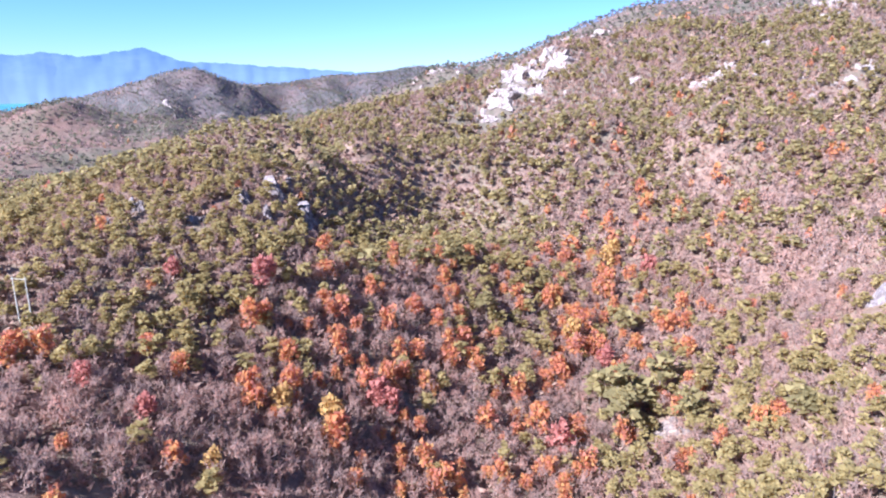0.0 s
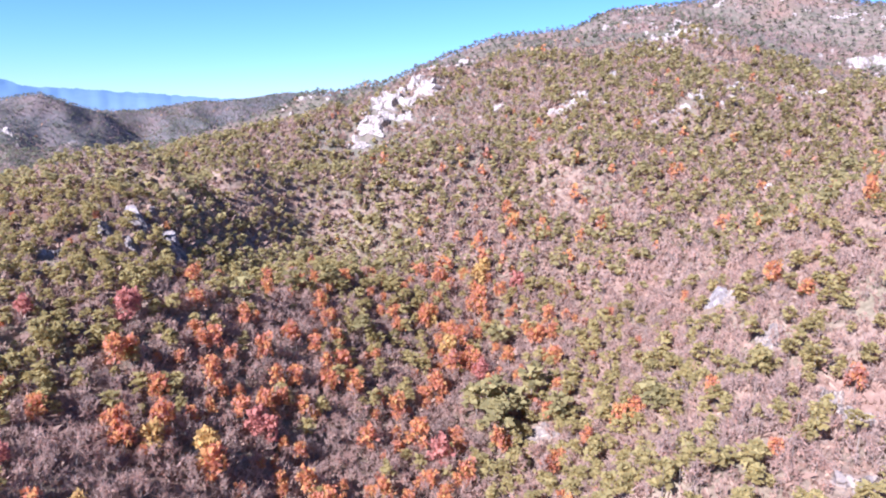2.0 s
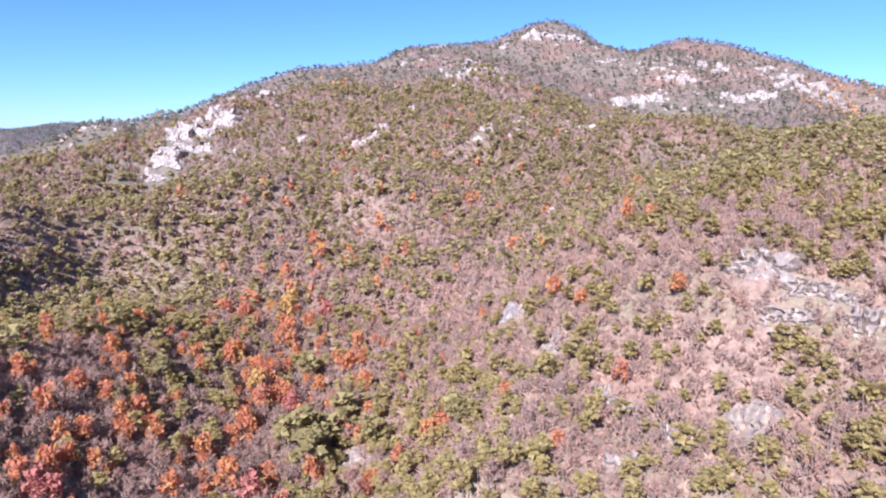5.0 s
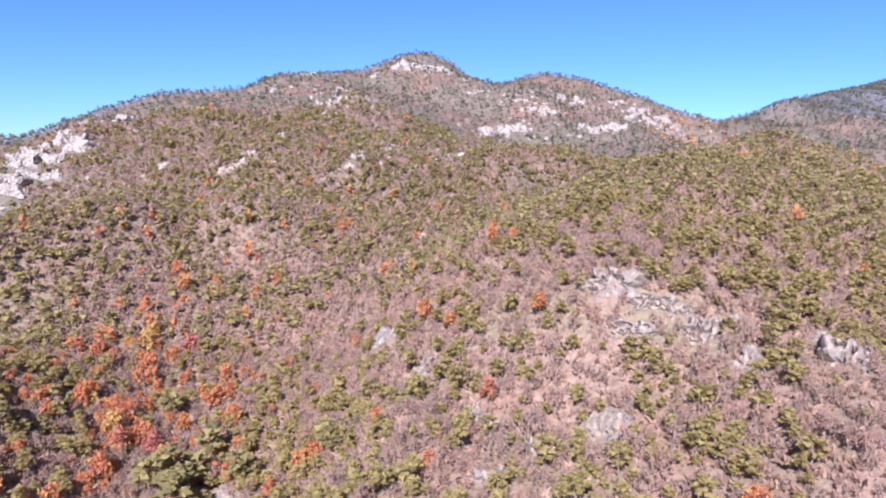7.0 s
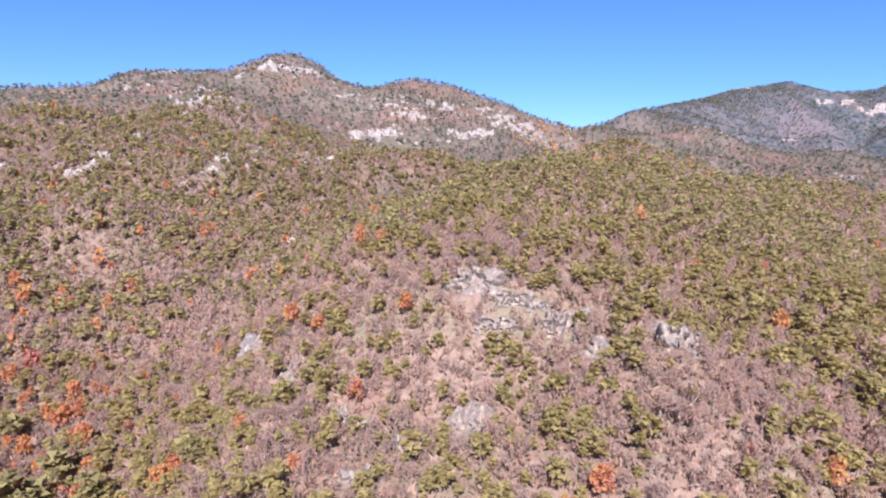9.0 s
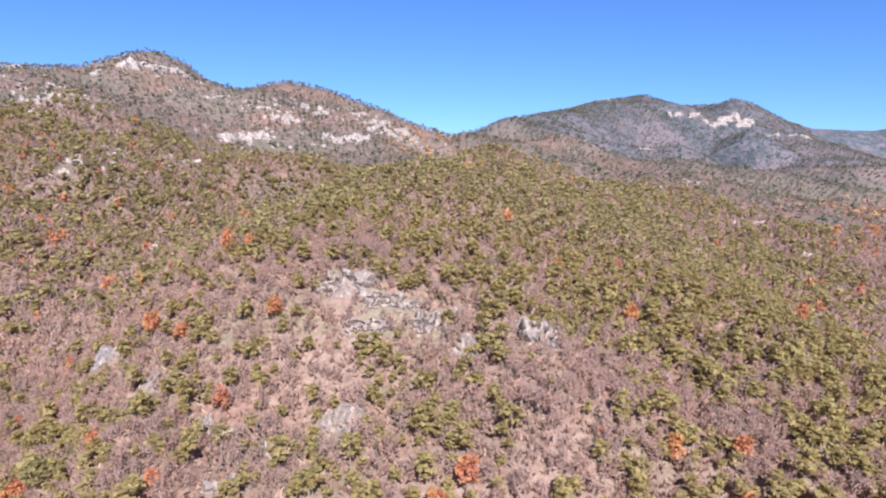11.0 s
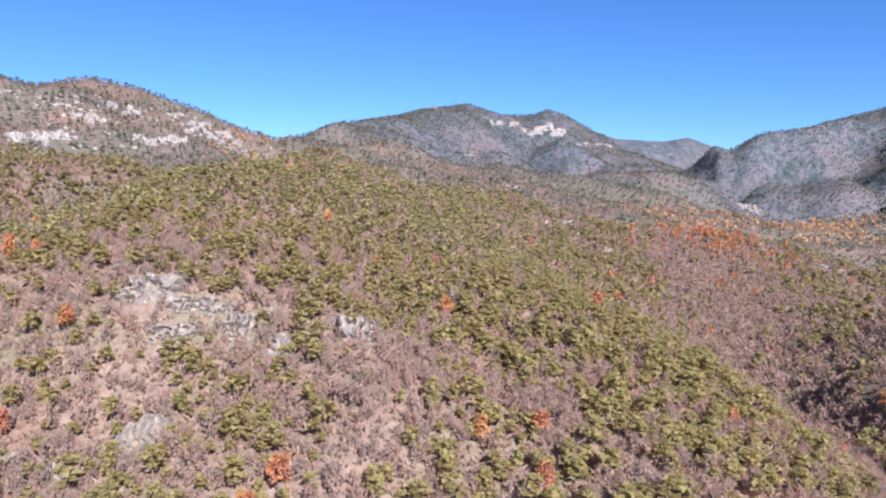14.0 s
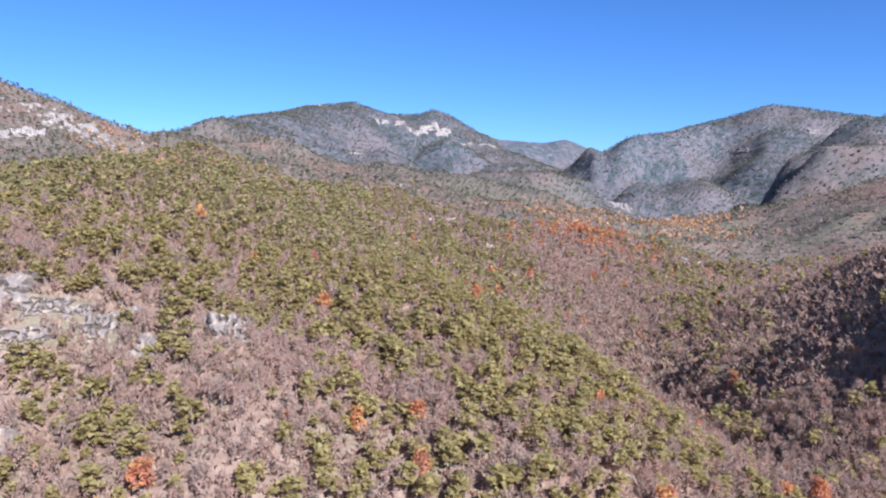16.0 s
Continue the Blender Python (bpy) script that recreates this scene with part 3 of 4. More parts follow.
PINE = foliage("pine_needles", (0.25, (0.36, 0.285, 0.115)), (0.5, (0.47, 0.37, 0.145)), (0.75, (0.56, 0.435, 0.175)), thin=0.6)
DARK_PINE = foliage("far_pine_needles", (0.25, (0.13, 0.13, 0.085)), (0.5, (0.20, 0.19, 0.115)), (0.75, (0.28, 0.25, 0.145)), thin=0.5)
RUST = foliage("rust_oak_leaves", (0.28, (0.50, 0.24, 0.165)), (0.42, (0.61, 0.24, 0.13)), (0.56, (0.65, 0.29, 0.105)), (0.72, (0.61, 0.38, 0.135)), thin=0.55)
FAR_ORANGE = foliage("valley_oak_leaves", (0.3, (0.46, 0.24, 0.13)), (0.7, (0.55, 0.33, 0.15)), thin=0.4)
TWIGS = foliage("bare_twigs", (0.28, (0.31, 0.225, 0.175)), (0.44, (0.46, 0.325, 0.25)), (0.58, (0.54, 0.355, 0.26)), (0.74, (0.57, 0.315, 0.215)), thin=0.5)
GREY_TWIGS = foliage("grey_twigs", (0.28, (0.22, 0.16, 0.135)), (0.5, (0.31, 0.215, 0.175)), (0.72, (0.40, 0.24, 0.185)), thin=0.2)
MID_PINE = foliage("hill_pine_needles", (0.25, (0.30, 0.25, 0.11)), (0.5, (0.42, 0.335, 0.14)), (0.75, (0.53, 0.415, 0.165)), thin=0.6)
BARK = foliage("bark", (0.3, (0.14, 0.105, 0.08)), (0.7, (0.26, 0.20, 0.155)), thin=0)
SCRUB = foliage("dry_scrub", (0.28, (0.25, 0.155, 0.11)), (0.5, (0.36, 0.225, 0.155)), (0.72, (0.45, 0.30, 0.205)), thin=0.3)


def cards(rng, centres, size, flat=0.0, ratio=1.0):
    """Small three-cornered leaves or tufts at the centres; flat: how far they lie level."""
    n = len(centres)
    a = rng.normal(size=(n, 3))
    a[:, 2] *= 1 - flat
    a /= np.linalg.norm(a, axis=1)[:, None]
    c = rng.normal(size=(n, 3))
    c[:, 2] *= 1 - flat * 0.8
    c -= (c * a).sum(1)[:, None] * a
    c /= np.linalg.norm(c, axis=1)[:, None]
    s = size * rng.uniform(0.6, 1.35, (n, 1))
    a, c = a * s * ratio / 2, c * s / 2
    v = np.stack([centres - a * 1.2 - c * 0.7, centres + a * 1.3 - c * 0.5, centres + c * 1.4], 1).reshape(-1, 3)
    return v, np.arange(3 * n).reshape(n, 3)


def sticks(start, end, w):
    """Thin tapered blades from start to end."""
    d = end - start
    side = np.cross(d, np.random.RandomState(len(d)).normal(size=d.shape))
    side /= np.linalg.norm(side, axis=1)[:, None] + 1e-9
    w = np.asarray(w).reshape(-1, 1)
    v = np.stack([start - side * w * 0.7, start + side * w * 0.7, end], 1).reshape(-1, 3)
    return v, np.arange(3 * len(d)).reshape(len(d), 3)


def join(*pieces):
    vs, fs, k = [], [], 0
    for v, f in pieces:
        vs.append(v)
        fs.append(f + k)
        k += len(v)
    return np.vstack(vs), np.vstack(fs)


def stem(rng, h, w, limbs, spread, first=0.35, lean=0.4, fine=True):
    """A tapered trunk with limbs, five-sided and three-sided."""
    vs, fs = [], []
    bend_x, bend_y = rng.uniform(-lean, lean, 2)

    def tube(p, q, a, b, k):
        d = Vector(q) - Vector(p)
        x = d.orthogonal().normalized()
        y = d.normalized().cross(x)
        o = len(vs)
        for c, r in ((p, a), (q, b)):
            for i in range(k):
                t = 2 * math.pi * i / k
                vs.append(np.array(c) + np.array(x * math.cos(t) + y * math.sin(t)) * r)
        for i in range(k if k > 2 else 1):
            a, b = o + i, o + (i + 1) % k
            fs.extend(((a, b, b + k), (a, b + k, a + k)))

    def axis(f):
        return np.array((bend_x * f * f, bend_y * f * f, h * f))

    for k in range(3 if fine else 1):
        if not fine:
            tube(axis(0), axis(1), w, w * 0.3, 2)
            break
        tube(axis(k / 3) - np.array((0, 0, 0.8 if k == 0 else 0)), axis((k + 1) / 3), w * (1 - 0.28 * k), w * (0.72 - 0.28 * k), 5)
    ends = []
    for k in range(limbs):
        f = first + (0.95 - first) * (k + rng.uniform(0, 0.8)) / limbs
        a = k * 2.4 + rng.uniform(-0.5, 0.5)
        r = spread * rng.uniform(0.55, 1.0) * (1.15 - 0.5 * f)
        q = axis(f) + np.array((math.cos(a) * r, math.sin(a) * r, rng.uniform(0.2, 0.6) * r))
        if fine:
            tube(axis(f), q, w * 0.4 * (1.1 - f), w * 0.12, 2 if fine == 1 else 3)
        ends.append(q)
    return (np.array(vs), np.array(fs)), np.array(ends), axis


def pine_tree(seed, level):
    """Red pine: bent stem and flat, layered clumps of needles with gaps between them."""
    rng = np.random.RandomState(seed)
    h, n = rng.uniform(5.4, 7.2), (9, 6, 3)[level]
    trunk, ends, axis = stem(rng, h, 0.17, n, 2.3, 0.38, 0.7, (1, 0, 0)[level])
    pts = []
    for k, e in enumerate(np.vstack([ends, [axis(1.0)]])):
        m = (12, 4, 2)[level]
        r = rng.uniform(0.85, 1.4) * (1.0, 1.05, 1.2)[level]
        a, q = rng.uniform(0, 6.3, m), np.sqrt(rng.uniform(0, 1, m)) * r
        pts.append(np.stack([e[0] + np.cos(a) * q, e[1] + np.sin(a) * q, e[2] + rng.normal(0, 0.13, m) + 0.3 * (1 - (q / r) ** 2)], 1))
    return trunk, cards(rng, np.vstack(pts), (0.95, 1.75, 2.5)[level], 0.8, 1.35)


def oak_tree(seed, level):
    """Oak that keeps its rust-coloured leaves: round, lumpy crown."""
    rng = np.random.RandomState(seed)
    h = rng.uniform(5.0, 6.8)
    n = (11, 7, 3)[level]
    trunk, ends, axis = stem(rng, h * 0.9, 0.16, n, 2.0, 0.3, 0.5, (1, 0, 0)[level])
    pts = []
    for e in np.vstack([ends, [axis(1.0)]]):
        m = (18, 5, 2)[level]
        d = rng.normal(size=(m, 3))
        d /= np.linalg.norm(d, axis=1)[:, None]
        pts.append(e + d * rng.uniform(0.5, 1.15, (m, 1)) * np.array((1, 1, 0.85)))
    return trunk, cards(rng, np.vstack(pts), (0.72, 1.35, 2.3)[level], 0.1)


def bare_tree(seed, level):
    """Leafless tree: forked limbs that end in a haze of upright twigs."""
    rng = np.random.RandomState(seed)
    h = rng.uniform(4.6, 6.6)
    n = (10, 5, 2)[level]
    trunk, ends, axis = stem(rng, h * 0.8, 0.13, n, 1.9, 0.25, 0.6, (1, 0, 0)[level])
    ends = np.vstack([ends, [axis(1.0)]])
    m = (10, 4, 2)[level]
    base = np.repeat(ends, m, 0)
    off = rng.normal(size=(len(base), 3)) * np.array((0.7, 0.7, 0.45))
    start = base - off * 0.5 - np.array((0, 0, 0.45))
    end = base + off + np.array((0, 0, 0.8))
    out = end[:, :2] * 0.12
    end[:, :2] += out
    return trunk, sticks(start, end, rng.uniform(0.6, 1.3, len(base)) * (0.16, 0.46, 1.2)[level])


def shrub(seed, level):
    """Low dry bush of thin stems."""
    rng = np.random.RandomState(seed)
    m = (26, 14, 7)[level]
    s = rng.normal(size=(m, 3)) * np.array((0.5, 0.5, 0.0))
    e = s * 2.3 + np.stack([rng.normal(0, 0.3, m), rng.normal(0, 0.3, m), rng.uniform(0.7, 1.7, m)], 1)
    return None, sticks(s, e, rng.uniform(0.5, 1.5, m) * (0.2, 0.36, 0.7)[level])


def spread(template, xyz, turn, size, tall):
    """The template's corners at many places at once."""
    v, f = template
    c, s = np.cos(turn)[:, None], np.sin(turn)[:, None]
    x = (v[:, 0] * c - v[:, 1] * s) * size[:, None] + xyz[:, 0:1]
    y = (v[:, 0] * s + v[:, 1] * c) * size[:, None] + xyz[:, 1:2]
    z = v[:, 2] * (size * tall)[:, None] + xyz[:, 2:3]
    verts = np.stack([x, y, z], 2).reshape(-1, 3)
    faces = (f[None] + (np.arange(len(xyz)) * len(v))[:, None, None]).reshape(-1, f.shape[1])
    return verts, faces


def hump(b, r, b0, r0, wb, wr):
    """1 at bearing b0 and distance r0, falling off over wb degrees and a share wr of the distance."""
    return np.exp(-((b - b0) / wb) ** 2 - (np.log(r / r0) / wr) ** 2)


def shares(x, y):
    """How likely pine, rust oak and bare tree are here, how dense the woods stand and how low they stay."""
    b, r = np.degrees(np.arctan2(-x, y)), np.hypot(x, y)
    patch = value_noise(x / 22, y / 22, 31) + 0.6 * value_noise(x / 9, y / 9, 32)
    far_patch = value_noise(x / 75, y / 75, 38) + 0.6 * value_noise(x / 30, y / 30, 39)
    patch = np.where(r > 900, far_patch, patch)
    big = value_noise(x / 75, y / 75, 33)
    pine = 0.47 + 0.85 * patch + 0.5 * big
    rust = (0.03 + 0.2 * value_noise(x / 16, y / 16, 34)) * np.clip(1.4 - r / 400, 0.12, 1)
    bare = 0.5 - 0.2 * patch
    dense = np.full(x.shape, 0.92)
    hill = hump(b, r, 64, 230, 13, 0.30) + hump(b, r, 50, 300, 9, 0.2) + hump(b, r, 42, 345, 8, 0.16)
    pine += 1.6 * np.minimum(hill, 1.2)
    near_left = hump(b, r, 66, 135, 22, 0.25)
    pine -= 1.0 * near_left
    bare += 0.9 * near_left
    gully = hump(b, r, 37, 180, 10, 0.28) + hump(b, r, 25, 250, 6, 0.22) + 0.7 * hump(b, r, 44, 165, 7, 0.2)
    rust += 0.36 * np.minimum(gully, 1.2) * (0.8 + 1.6 * value_noise(x / 12, y / 12, 35))
    pine -= 0.45 * np.minimum(gully, 1.0)
    bare += 0.55 * gully
    face = hump(b, r, -8, 165, 16, 0.28) + hump(b, r, -28, 160, 14, 0.25)
    dense -= 0.2 * np.minimum(face, 1)
    bare += 0.25 * face
    pine -= 0.06 * face
    rust -= 0.1 * face
    bare += 0.8 * hump(b, r, -38, 150, 9, 0.14) + 0.9 * hump(b, r, 9, 250, 7, 0.25)
    flank = hump(b, r, -25, 300, 14, 0.2) + hump(b, r, -45, 250, 16, 0.24) + hump(b, r, -62, 190, 10, 0.25)
    low = 1 - 0.29 * np.clip(hill + hump(b, r, -28, 310, 16, 0.2) + hump(b, r, -48, 280, 14, 0.2), 0, 1)
    pine += 1.3 * np.minimum(flank, 1.1)
    rust -= 0.1 * flank
    valley = hump(b, r, -58, 520, 3.2, 0.16) + hump(b, r, -61.5, 410, 3.2, 0.15) + hump(b, r, -64.5, 320, 3.0, 0.15) + hump(b, r, -68, 240, 3.2, 0.15)
    valley = np.minimum(valley, 1.2)
    bare += 1.1 * valley
    pine -= 1.0 * valley
    rust += 0.05 * valley
    shade = hump(b, r, -79, 350, 11, 0.6)
    bare += 1.2 * shade
    pine -= 0.6 * shade
    orange = hump(b, r, -57, 900, 4.5, 0.17) * (0.7 + 1.2 * value_noise(x / 60, y / 60, 37)) + hump(b, r, -65, 880, 3.5, 0.12) + 0.5 * hump(b, r, -59, 620, 3, 0.1) + 0.35 * hump(b, r, -20.5, 930, 2.5, 0.12)
    rust += 2.4 * orange
    pine -= 0.4 * orange
    pine += 0.75 * np.clip((r - 1100) / 400, 0, 1) * np.clip((50 - b) / 10, 0, 1)
    bare += 0.3 * np.clip((r - 500) / 200, 0, 1) * np.clip((1100 - r) / 300, 0, 1) * (b < -28)
    rust *= 1 - 0.97 * np.minimum(face + flank + valley + shade, 1) * (r < 560)
    w = np.stack([np.clip(pine, 0.03, 3), np.clip(rust, 0.004, 3), np.clip(bare, 0.03, 3)])
    return w / w.sum(0), dense, low


def seen_from_air(x, y, z, margin):
    """Whether a place lies open to a viewer high over the middle of the valley, by the lie of the land."""
    slope = (TZ - 234) / np.hypot(TX, TY)
    top = np.maximum.accumulate(slope, axis=1)
    b, l = np.arctan2(-x, y), np.log(np.hypot(x, y))
    i = np.clip(np.interp(-b, -BEARINGS, np.arange(len(BEARINGS))).astype(int), 0, len(BEARINGS) - 1)
    j = np.clip(np.interp(l, RINGS, np.arange(len(RINGS))).astype(int) - 1, 0, len(RINGS) - 1)
    return (z + margin - 234) / np.hypot(x, y) > top[i, j] - 0.004


def scatter(rng, r0, r1, b0, b1, cell):
    """Jittered places between two distances and two bearings."""
    n = int(2 * r1 / cell) + 1
    gx, gy = np.meshgrid(np.arange(n), np.arange(n))
    x = -r1 + (gx.ravel() + rng.uniform(0, 1, n * n)) * cell
    y = -r1 + (gy.ravel() + rng.uniform(0, 1, n * n)) * cell
    r, b = np.hypot(x, y), np.degrees(np.arctan2(-x, y))
    k = (r > r0) & (r < r1) & (b > b0) & (b < b1)
    x, y = x[k], y[k]
    for cx, cy, w, d in rock_spots:
        far = math.hypot(cx, cy)
        ux, uy = cx / far, cy / far
        du, dv = (x - cx) * ux + (y - cy) * uy, (x - cx) * uy - (y - cy) * ux
        k = (np.abs(dv) < w) & (du > -d - (2.5 if far < 195 else 8 if far < 300 else 4)) & (du < d + 1.5)
        x, y = x[~k], y[~k]
    return x, y


KINDS = (
    ("pine_tree", pine_tree, PINE, "yellow-green red pine with flat layered crown", "pine tree", "pines on the slopes"),
    ("oak_tree", oak_tree, RUST, "oak with rust-orange autumn leaves", "oak tree", "autumn oaks in the gully"),
    ("bare_tree", bare_tree, TWIGS, "leafless grey-brown tree with fine upright twigs", "bare tree", "bare trees on the slopes"),
)
rng = np.random.RandomState(7)


def plant(zone, r0, r1, b0, b1, cell, level, size, single, hidden=0.12):
    x, y = scatter(rng, max(95, r0 * 0.86 - 10), r1 * 1.14, b0, b1, cell)
    z = height(x, y)
    keep = rng.uniform(size=len(x)) < np.where(seen_from_air(x, y, z, 9), 1.0, hidden)
    keep &= z > 101
    # neighbouring zones run into one another
    ragged = np.hypot(x, y) + 70 * value_noise(x / 31, y / 31, 51) * np.minimum(np.hypot(x, y) / 300, 2)
    keep &= (ragged > r0) & (ragged < r1) if zone in ("middle", "far", "near") else keep
    x, y, z = x[keep], y[keep], z[keep]
    w, dense, low = shares(x, y)
    keep = rng.uniform(size=len(x)) < dense
    x, y, z, w, low = x[keep], y[keep], z[keep], w[:, keep], low[keep]
    u = rng.uniform(size=len(x))
    pick = (u > w[0]).astype(int) + (u > w[0] + w[1])
    for k, (name, maker, leaf, label, category, group) in enumerate(KINDS):
        if zone == "middle":
            leaf = (MID_PINE, RUST, TWIGS)[k]
        # distant trees get darker, greyer leaf and twig colours
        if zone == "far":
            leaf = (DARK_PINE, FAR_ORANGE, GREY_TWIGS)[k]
        i = np.where(pick == k)[0]
        i = i[np.argsort(np.hypot(x[i], y[i]))]
        turn, grow, tall = rng.uniform(0, 6.28, len(i)), size * (0.88, 1.12, 1.0)[k] * low[i] * (0.58 + 0.7 * rng.uniform(0, 1, len(i)) ** 1.4), rng.uniform(0.95, 1.4, len(i)) * (0.8 if zone == "far" else 1.0)
        first = 0
        if single:
            first = min(single, len(i))
            protos = []
            for s in range(5):
                trunk, crown = maker(50 + s, 0)
                protos.append((mesh_from("trunk", *trunk, BARK), mesh_from("crown", *crown, leaf)))
            for n in range(first):
                t, c = protos[n % 5]
                base = new(name)
                base.empty_display_size = 0.5
                base.matrix_world = Matrix.LocRotScale((x[i[n]], y[i[n]], z[i[n]]), Euler((0, 0, turn[n])), (grow[n], grow[n], grow[n] * tall[n]))
                new("trunk", t).parent = base
                new("crown", c).parent = base
                tagged(base, label, category, group)
        pieces, stems = [], []
        for s in range(6):
            j = np.arange(first + s, len(i), 6)
            if not len(j):
                continue
            crown = maker(10 * level + s, level)[1]
            trunk = maker(10 * level + s, max(level, 1))[0]
            xyz = np.stack([x[i[j]], y[i[j]], z[i[j]]], 1)
            pieces.append(spread(crown, xyz, turn[j], grow[j], tall[j]))
            if level < 2:
                stems.append(spread(trunk, xyz, turn[j], grow[j], tall[j]))
        if pieces:
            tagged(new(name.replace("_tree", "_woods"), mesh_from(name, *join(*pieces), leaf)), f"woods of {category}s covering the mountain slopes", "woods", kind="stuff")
        if stems:
            tagged(new("woods_trunks", mesh_from("trunks", *join(*stems), BARK)), "brown trunks and limbs of the woods", "trunks", kind="stuff")


def undergrowth():
    x, y = scatter(rng, 105, 330, -84, 74, 2.1)
    fx, fy = scatter(rng, 330, 650, -84, 74, 3.8)
    x, y = np.append(x, fx), np.append(y, fy)
    z = height(x, y)
    k = seen_from_air(x, y, z, 3)
    x, y, z = x[k], y[k], z[k]
    pieces = []
    for s in range(5):
        j = np.arange(s, len(x), 5)
        pieces.append(spread(shrub(s, 2)[1], np.stack([x[j], y[j], z[j] - 0.1], 1), rng.uniform(0, 6.28, len(j)), rng.uniform(0.5, 1.3, len(j)) * np.where(np.hypot(x[j], y[j]) > 330, 1.7, 1.0), np.ones(len(j))))
    tagged(new("undergrowth", mesh_from("undergrowth", *join(*pieces), SCRUB)), "reddish dry scrub and saplings under the trees", "scrub", kind="stuff")


plant("near", 60, 270, -86, 76, 2.85, 0, 0.8, 290)
plant("middle", 270, 640, -88, 76, 3.5, 1, 0.86, 0, 0.05)
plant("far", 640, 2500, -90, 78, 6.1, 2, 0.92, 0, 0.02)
plant("rear", 90, 1500, -180, -90, 26, 2, 1.3, 0, 1.0)
plant("south", 90, 1500, 78, 180, 26, 2, 1.3, 0, 1.0)
undergrowth()


# ---- a pair of tall poles on the shoulder of the hill ----
def pole_pair():
    n = Nodes("weathered_pole", 0.7)
    n.base(n.ramp(n.noise(2.5, 4), (0.35, (0.46, 0.42, 0.30)), (0.65, (0.66, 0.62, 0.48))))
    base = new("pole_frame")
    feet = []
    for b, d in ((69.85, 174.4), (69.1, 173.0)):
        x, y = -math.sin(radians(b)) * d, math.cos(radians(b)) * d
        feet.append(Vector((x, y, float(height(x, y)) - 0.3)))
    base.location = feet[0]
    tops = []
    for f, tall in zip(feet, (11.6, 12.0)):
        bm = bmesh.new()
        bmesh.ops.create_cone(bm, cap_ends=True, segments=10, radius1=0.17, radius2=0.11, depth=tall)
        bmesh.ops.translate(bm, verts=bm.verts, vec=f - feet[0] + Vector((0, 0, tall / 2)))
        me = bpy.data.meshes.new("pole")
        bm.to_mesh(me)
        bm.free()
        me.materials.append(n.m)
        new("pole", me).parent = base
        tops.append(f - feet[0] + Vector((0, 0, tall - 0.5)))
    bm = bmesh.new()
    bmesh.ops.create_cube(bm, size=1)
    d = tops[1] - tops[0]
    bmesh.ops.scale(bm, verts=bm.verts, vec=(d.length + 0.8, 0.09, 0.1))
    bmesh.ops.bevel(bm, geom=bm.edges[:], offset=0.02)
    bmesh.ops.transform(bm, verts=bm.verts, matrix=Matrix.Translation((tops[0] + tops[1]) / 2) @ d.to_track_quat("X", "Z").to_matrix().to_4x4())
    me = bpy.data.meshes.new("crossbar")
    bm.to_mesh(me)
    bm.free()
    me.materials.append(n.m)
    new("crossbar", me).parent = base
    tagged(base, "pair of tall pale poles with a crossbar on the wooded hill", "poles")


pole_pair()


# ---- trees that stand out by size or colour: bearing, distance, size ----
RED = [
    (53.1, 192, 1.4), (52.5, 196, 1.2), (62.3, 141, 1.0), (44.1, 164, 1.3), (43.2, 163, 1.2), (24.4, 217, 1.4), (21.1, 273, 1.5), (28.3, 170, 1.5), (66.4, 150, 0.9), (59.6, 192, 1.0),
]
ORANGE = [
    (54.2, 176, 1.3), (53.1, 179, 1.2), (51.2, 158, 1.3), (47.8, 146, 1.4), (24.4, 262, 1.3), (26.9, 219, 1.5), (29.4, 240, 1.2), (34.7, 171, 1.2), (30.3, 175, 1.5), (40.7, 205, 1.3), (36.5, 203, 1.2), (22.0, 344, 1.3), (26.4, 233, 1.4), (37.7, 191, 1.2), (51.4, 169, 1.1), (18.0, 222, 1.2), (18.3, 239, 1.0),
]
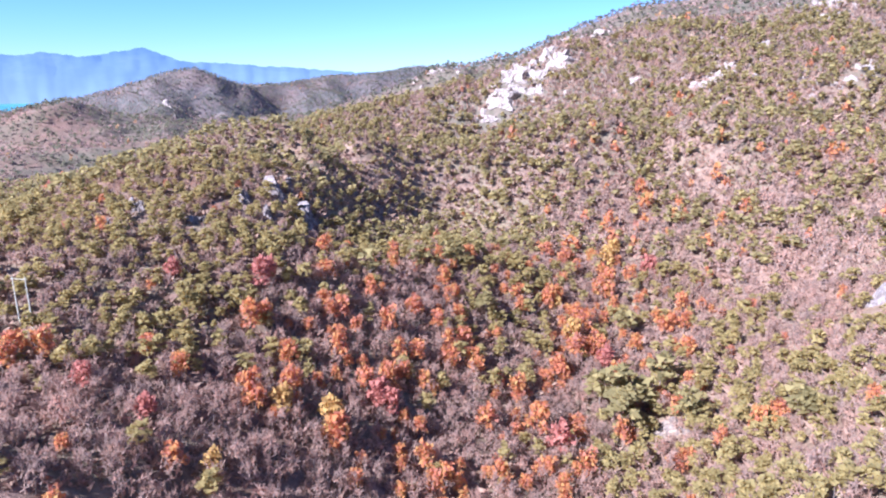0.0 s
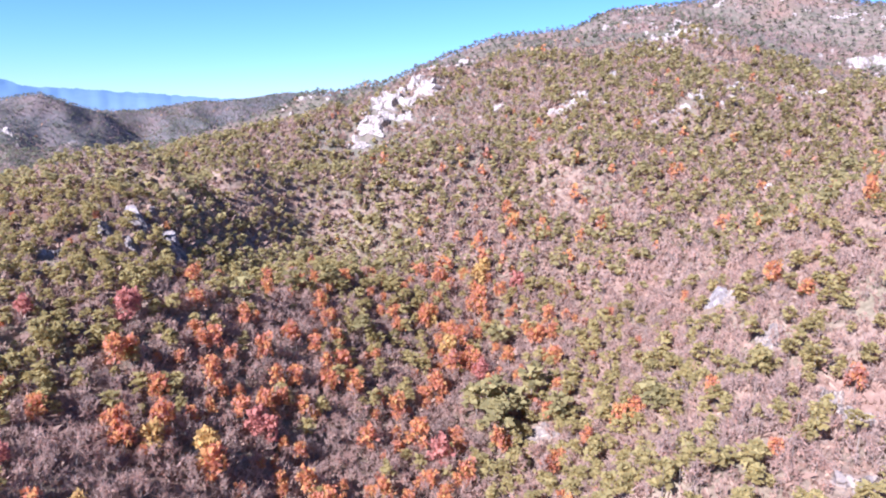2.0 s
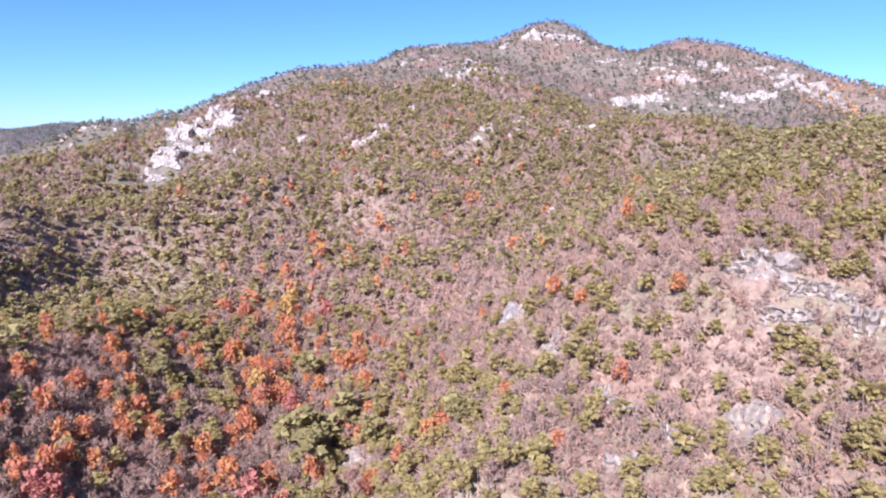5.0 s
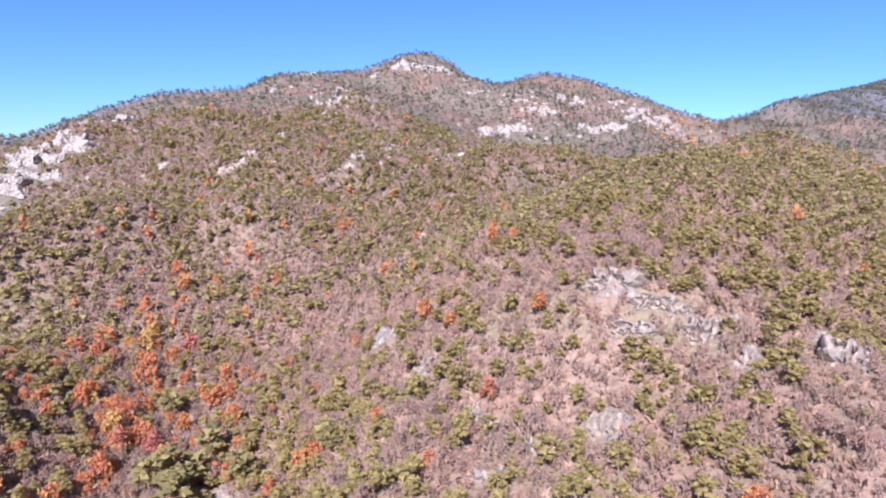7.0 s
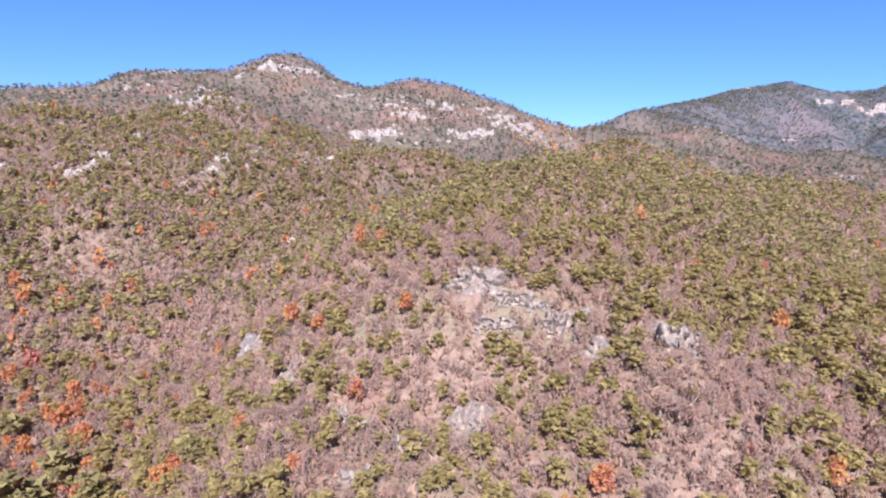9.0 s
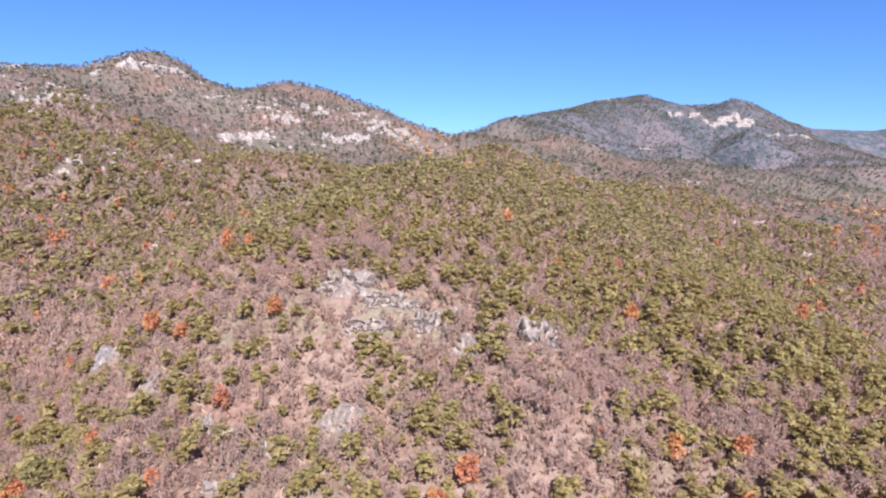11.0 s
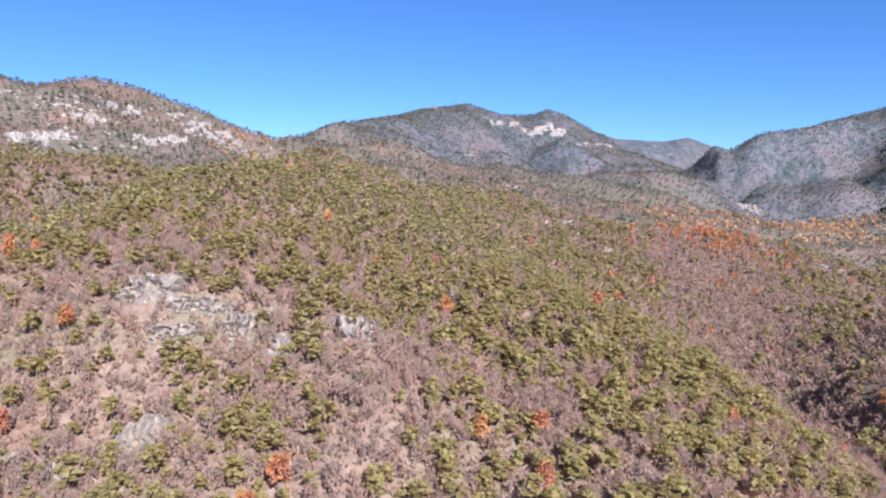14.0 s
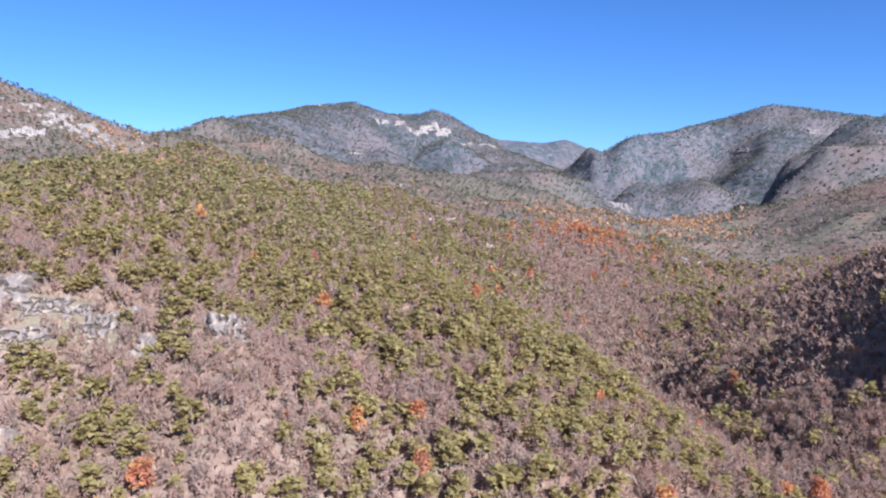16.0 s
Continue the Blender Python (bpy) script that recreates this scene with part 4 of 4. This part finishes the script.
GOLD = [
    (48.2, 150, 1.4), (52.1, 151, 1.2), (24.4, 277, 1.6), (24.0, 283, 1.3), (27.3, 226, 1.4), (57.8, 129, 1.0), (28.6, 242, 1.0),
]
PINES = [
    (23.7, 194, 1.9), (24.9, 197, 1.7), (22.4, 190, 1.8), (23.2, 183, 1.7), (20.1, 205, 1.6), (21.2, 197, 1.5), (34.6, 221, 1.4), (40.3, 232, 1.3), (44.4, 214, 1.4), (22.9, 237, 1.4), (9.8, 172, 1.5), (37.5, 239, 1.3), (18.0, 187, 1.4),
]

GOLD_LEAF = foliage("gold_oak_leaves", (0.3, (0.50, 0.29, 0.10)), (0.7, (0.62, 0.42, 0.13)), thin=0.45)
RED_LEAF = foliage("red_maple_leaves", (0.3, (0.42, 0.16, 0.12)), (0.7, (0.57, 0.24, 0.17)), thin=0.45)
DEEP_PINE = foliage("deep_pine_needles", (0.3, (0.26, 0.215, 0.09)), (0.7, (0.43, 0.34, 0.135)), thin=0.5)

for rows, maker, leaf, name, label, category, group in (
    (RED, oak_tree, RED_LEAF, "maple_tree", "maple with deep red autumn leaves among bare trees", "maple tree", "red maples"),
    (ORANGE, oak_tree, RUST, "oak_tree", "broad oak with orange autumn leaves in the gully", "oak tree", "autumn oaks in the gully"),
    (GOLD, oak_tree, GOLD_LEAF, "oak_tree", "oak with golden-yellow autumn leaves", "oak tree", "golden oaks"),
    (PINES, pine_tree, DEEP_PINE, "pine_tree", "tall dark pine standing over the autumn woods", "pine tree", "tall pines in the gully"),
):
    protos = []
    for s in range(4):
        trunk, crown = maker(70 + s, 0)
        crown = (crown[0] * np.array((1, 1, 1.15)), crown[1])
        protos.append((mesh_from("trunk", *trunk, BARK), mesh_from("crown", *crown, leaf)))
    for n, (bearing, dist, size) in enumerate(rows):
        x, y = -math.sin(radians(bearing)) * dist, math.cos(radians(bearing)) * dist
        base = new(name)
        base.empty_display_size = 0.5
        base.matrix_world = Matrix.LocRotScale((x, y, float(height(x, y))), Euler((0, 0, n * 1.7)), (size, size, size))
        new("trunk", protos[n % 4][0]).parent = base
        new("crown", protos[n % 4][1]).parent = base
        tagged(base, label, category, group)
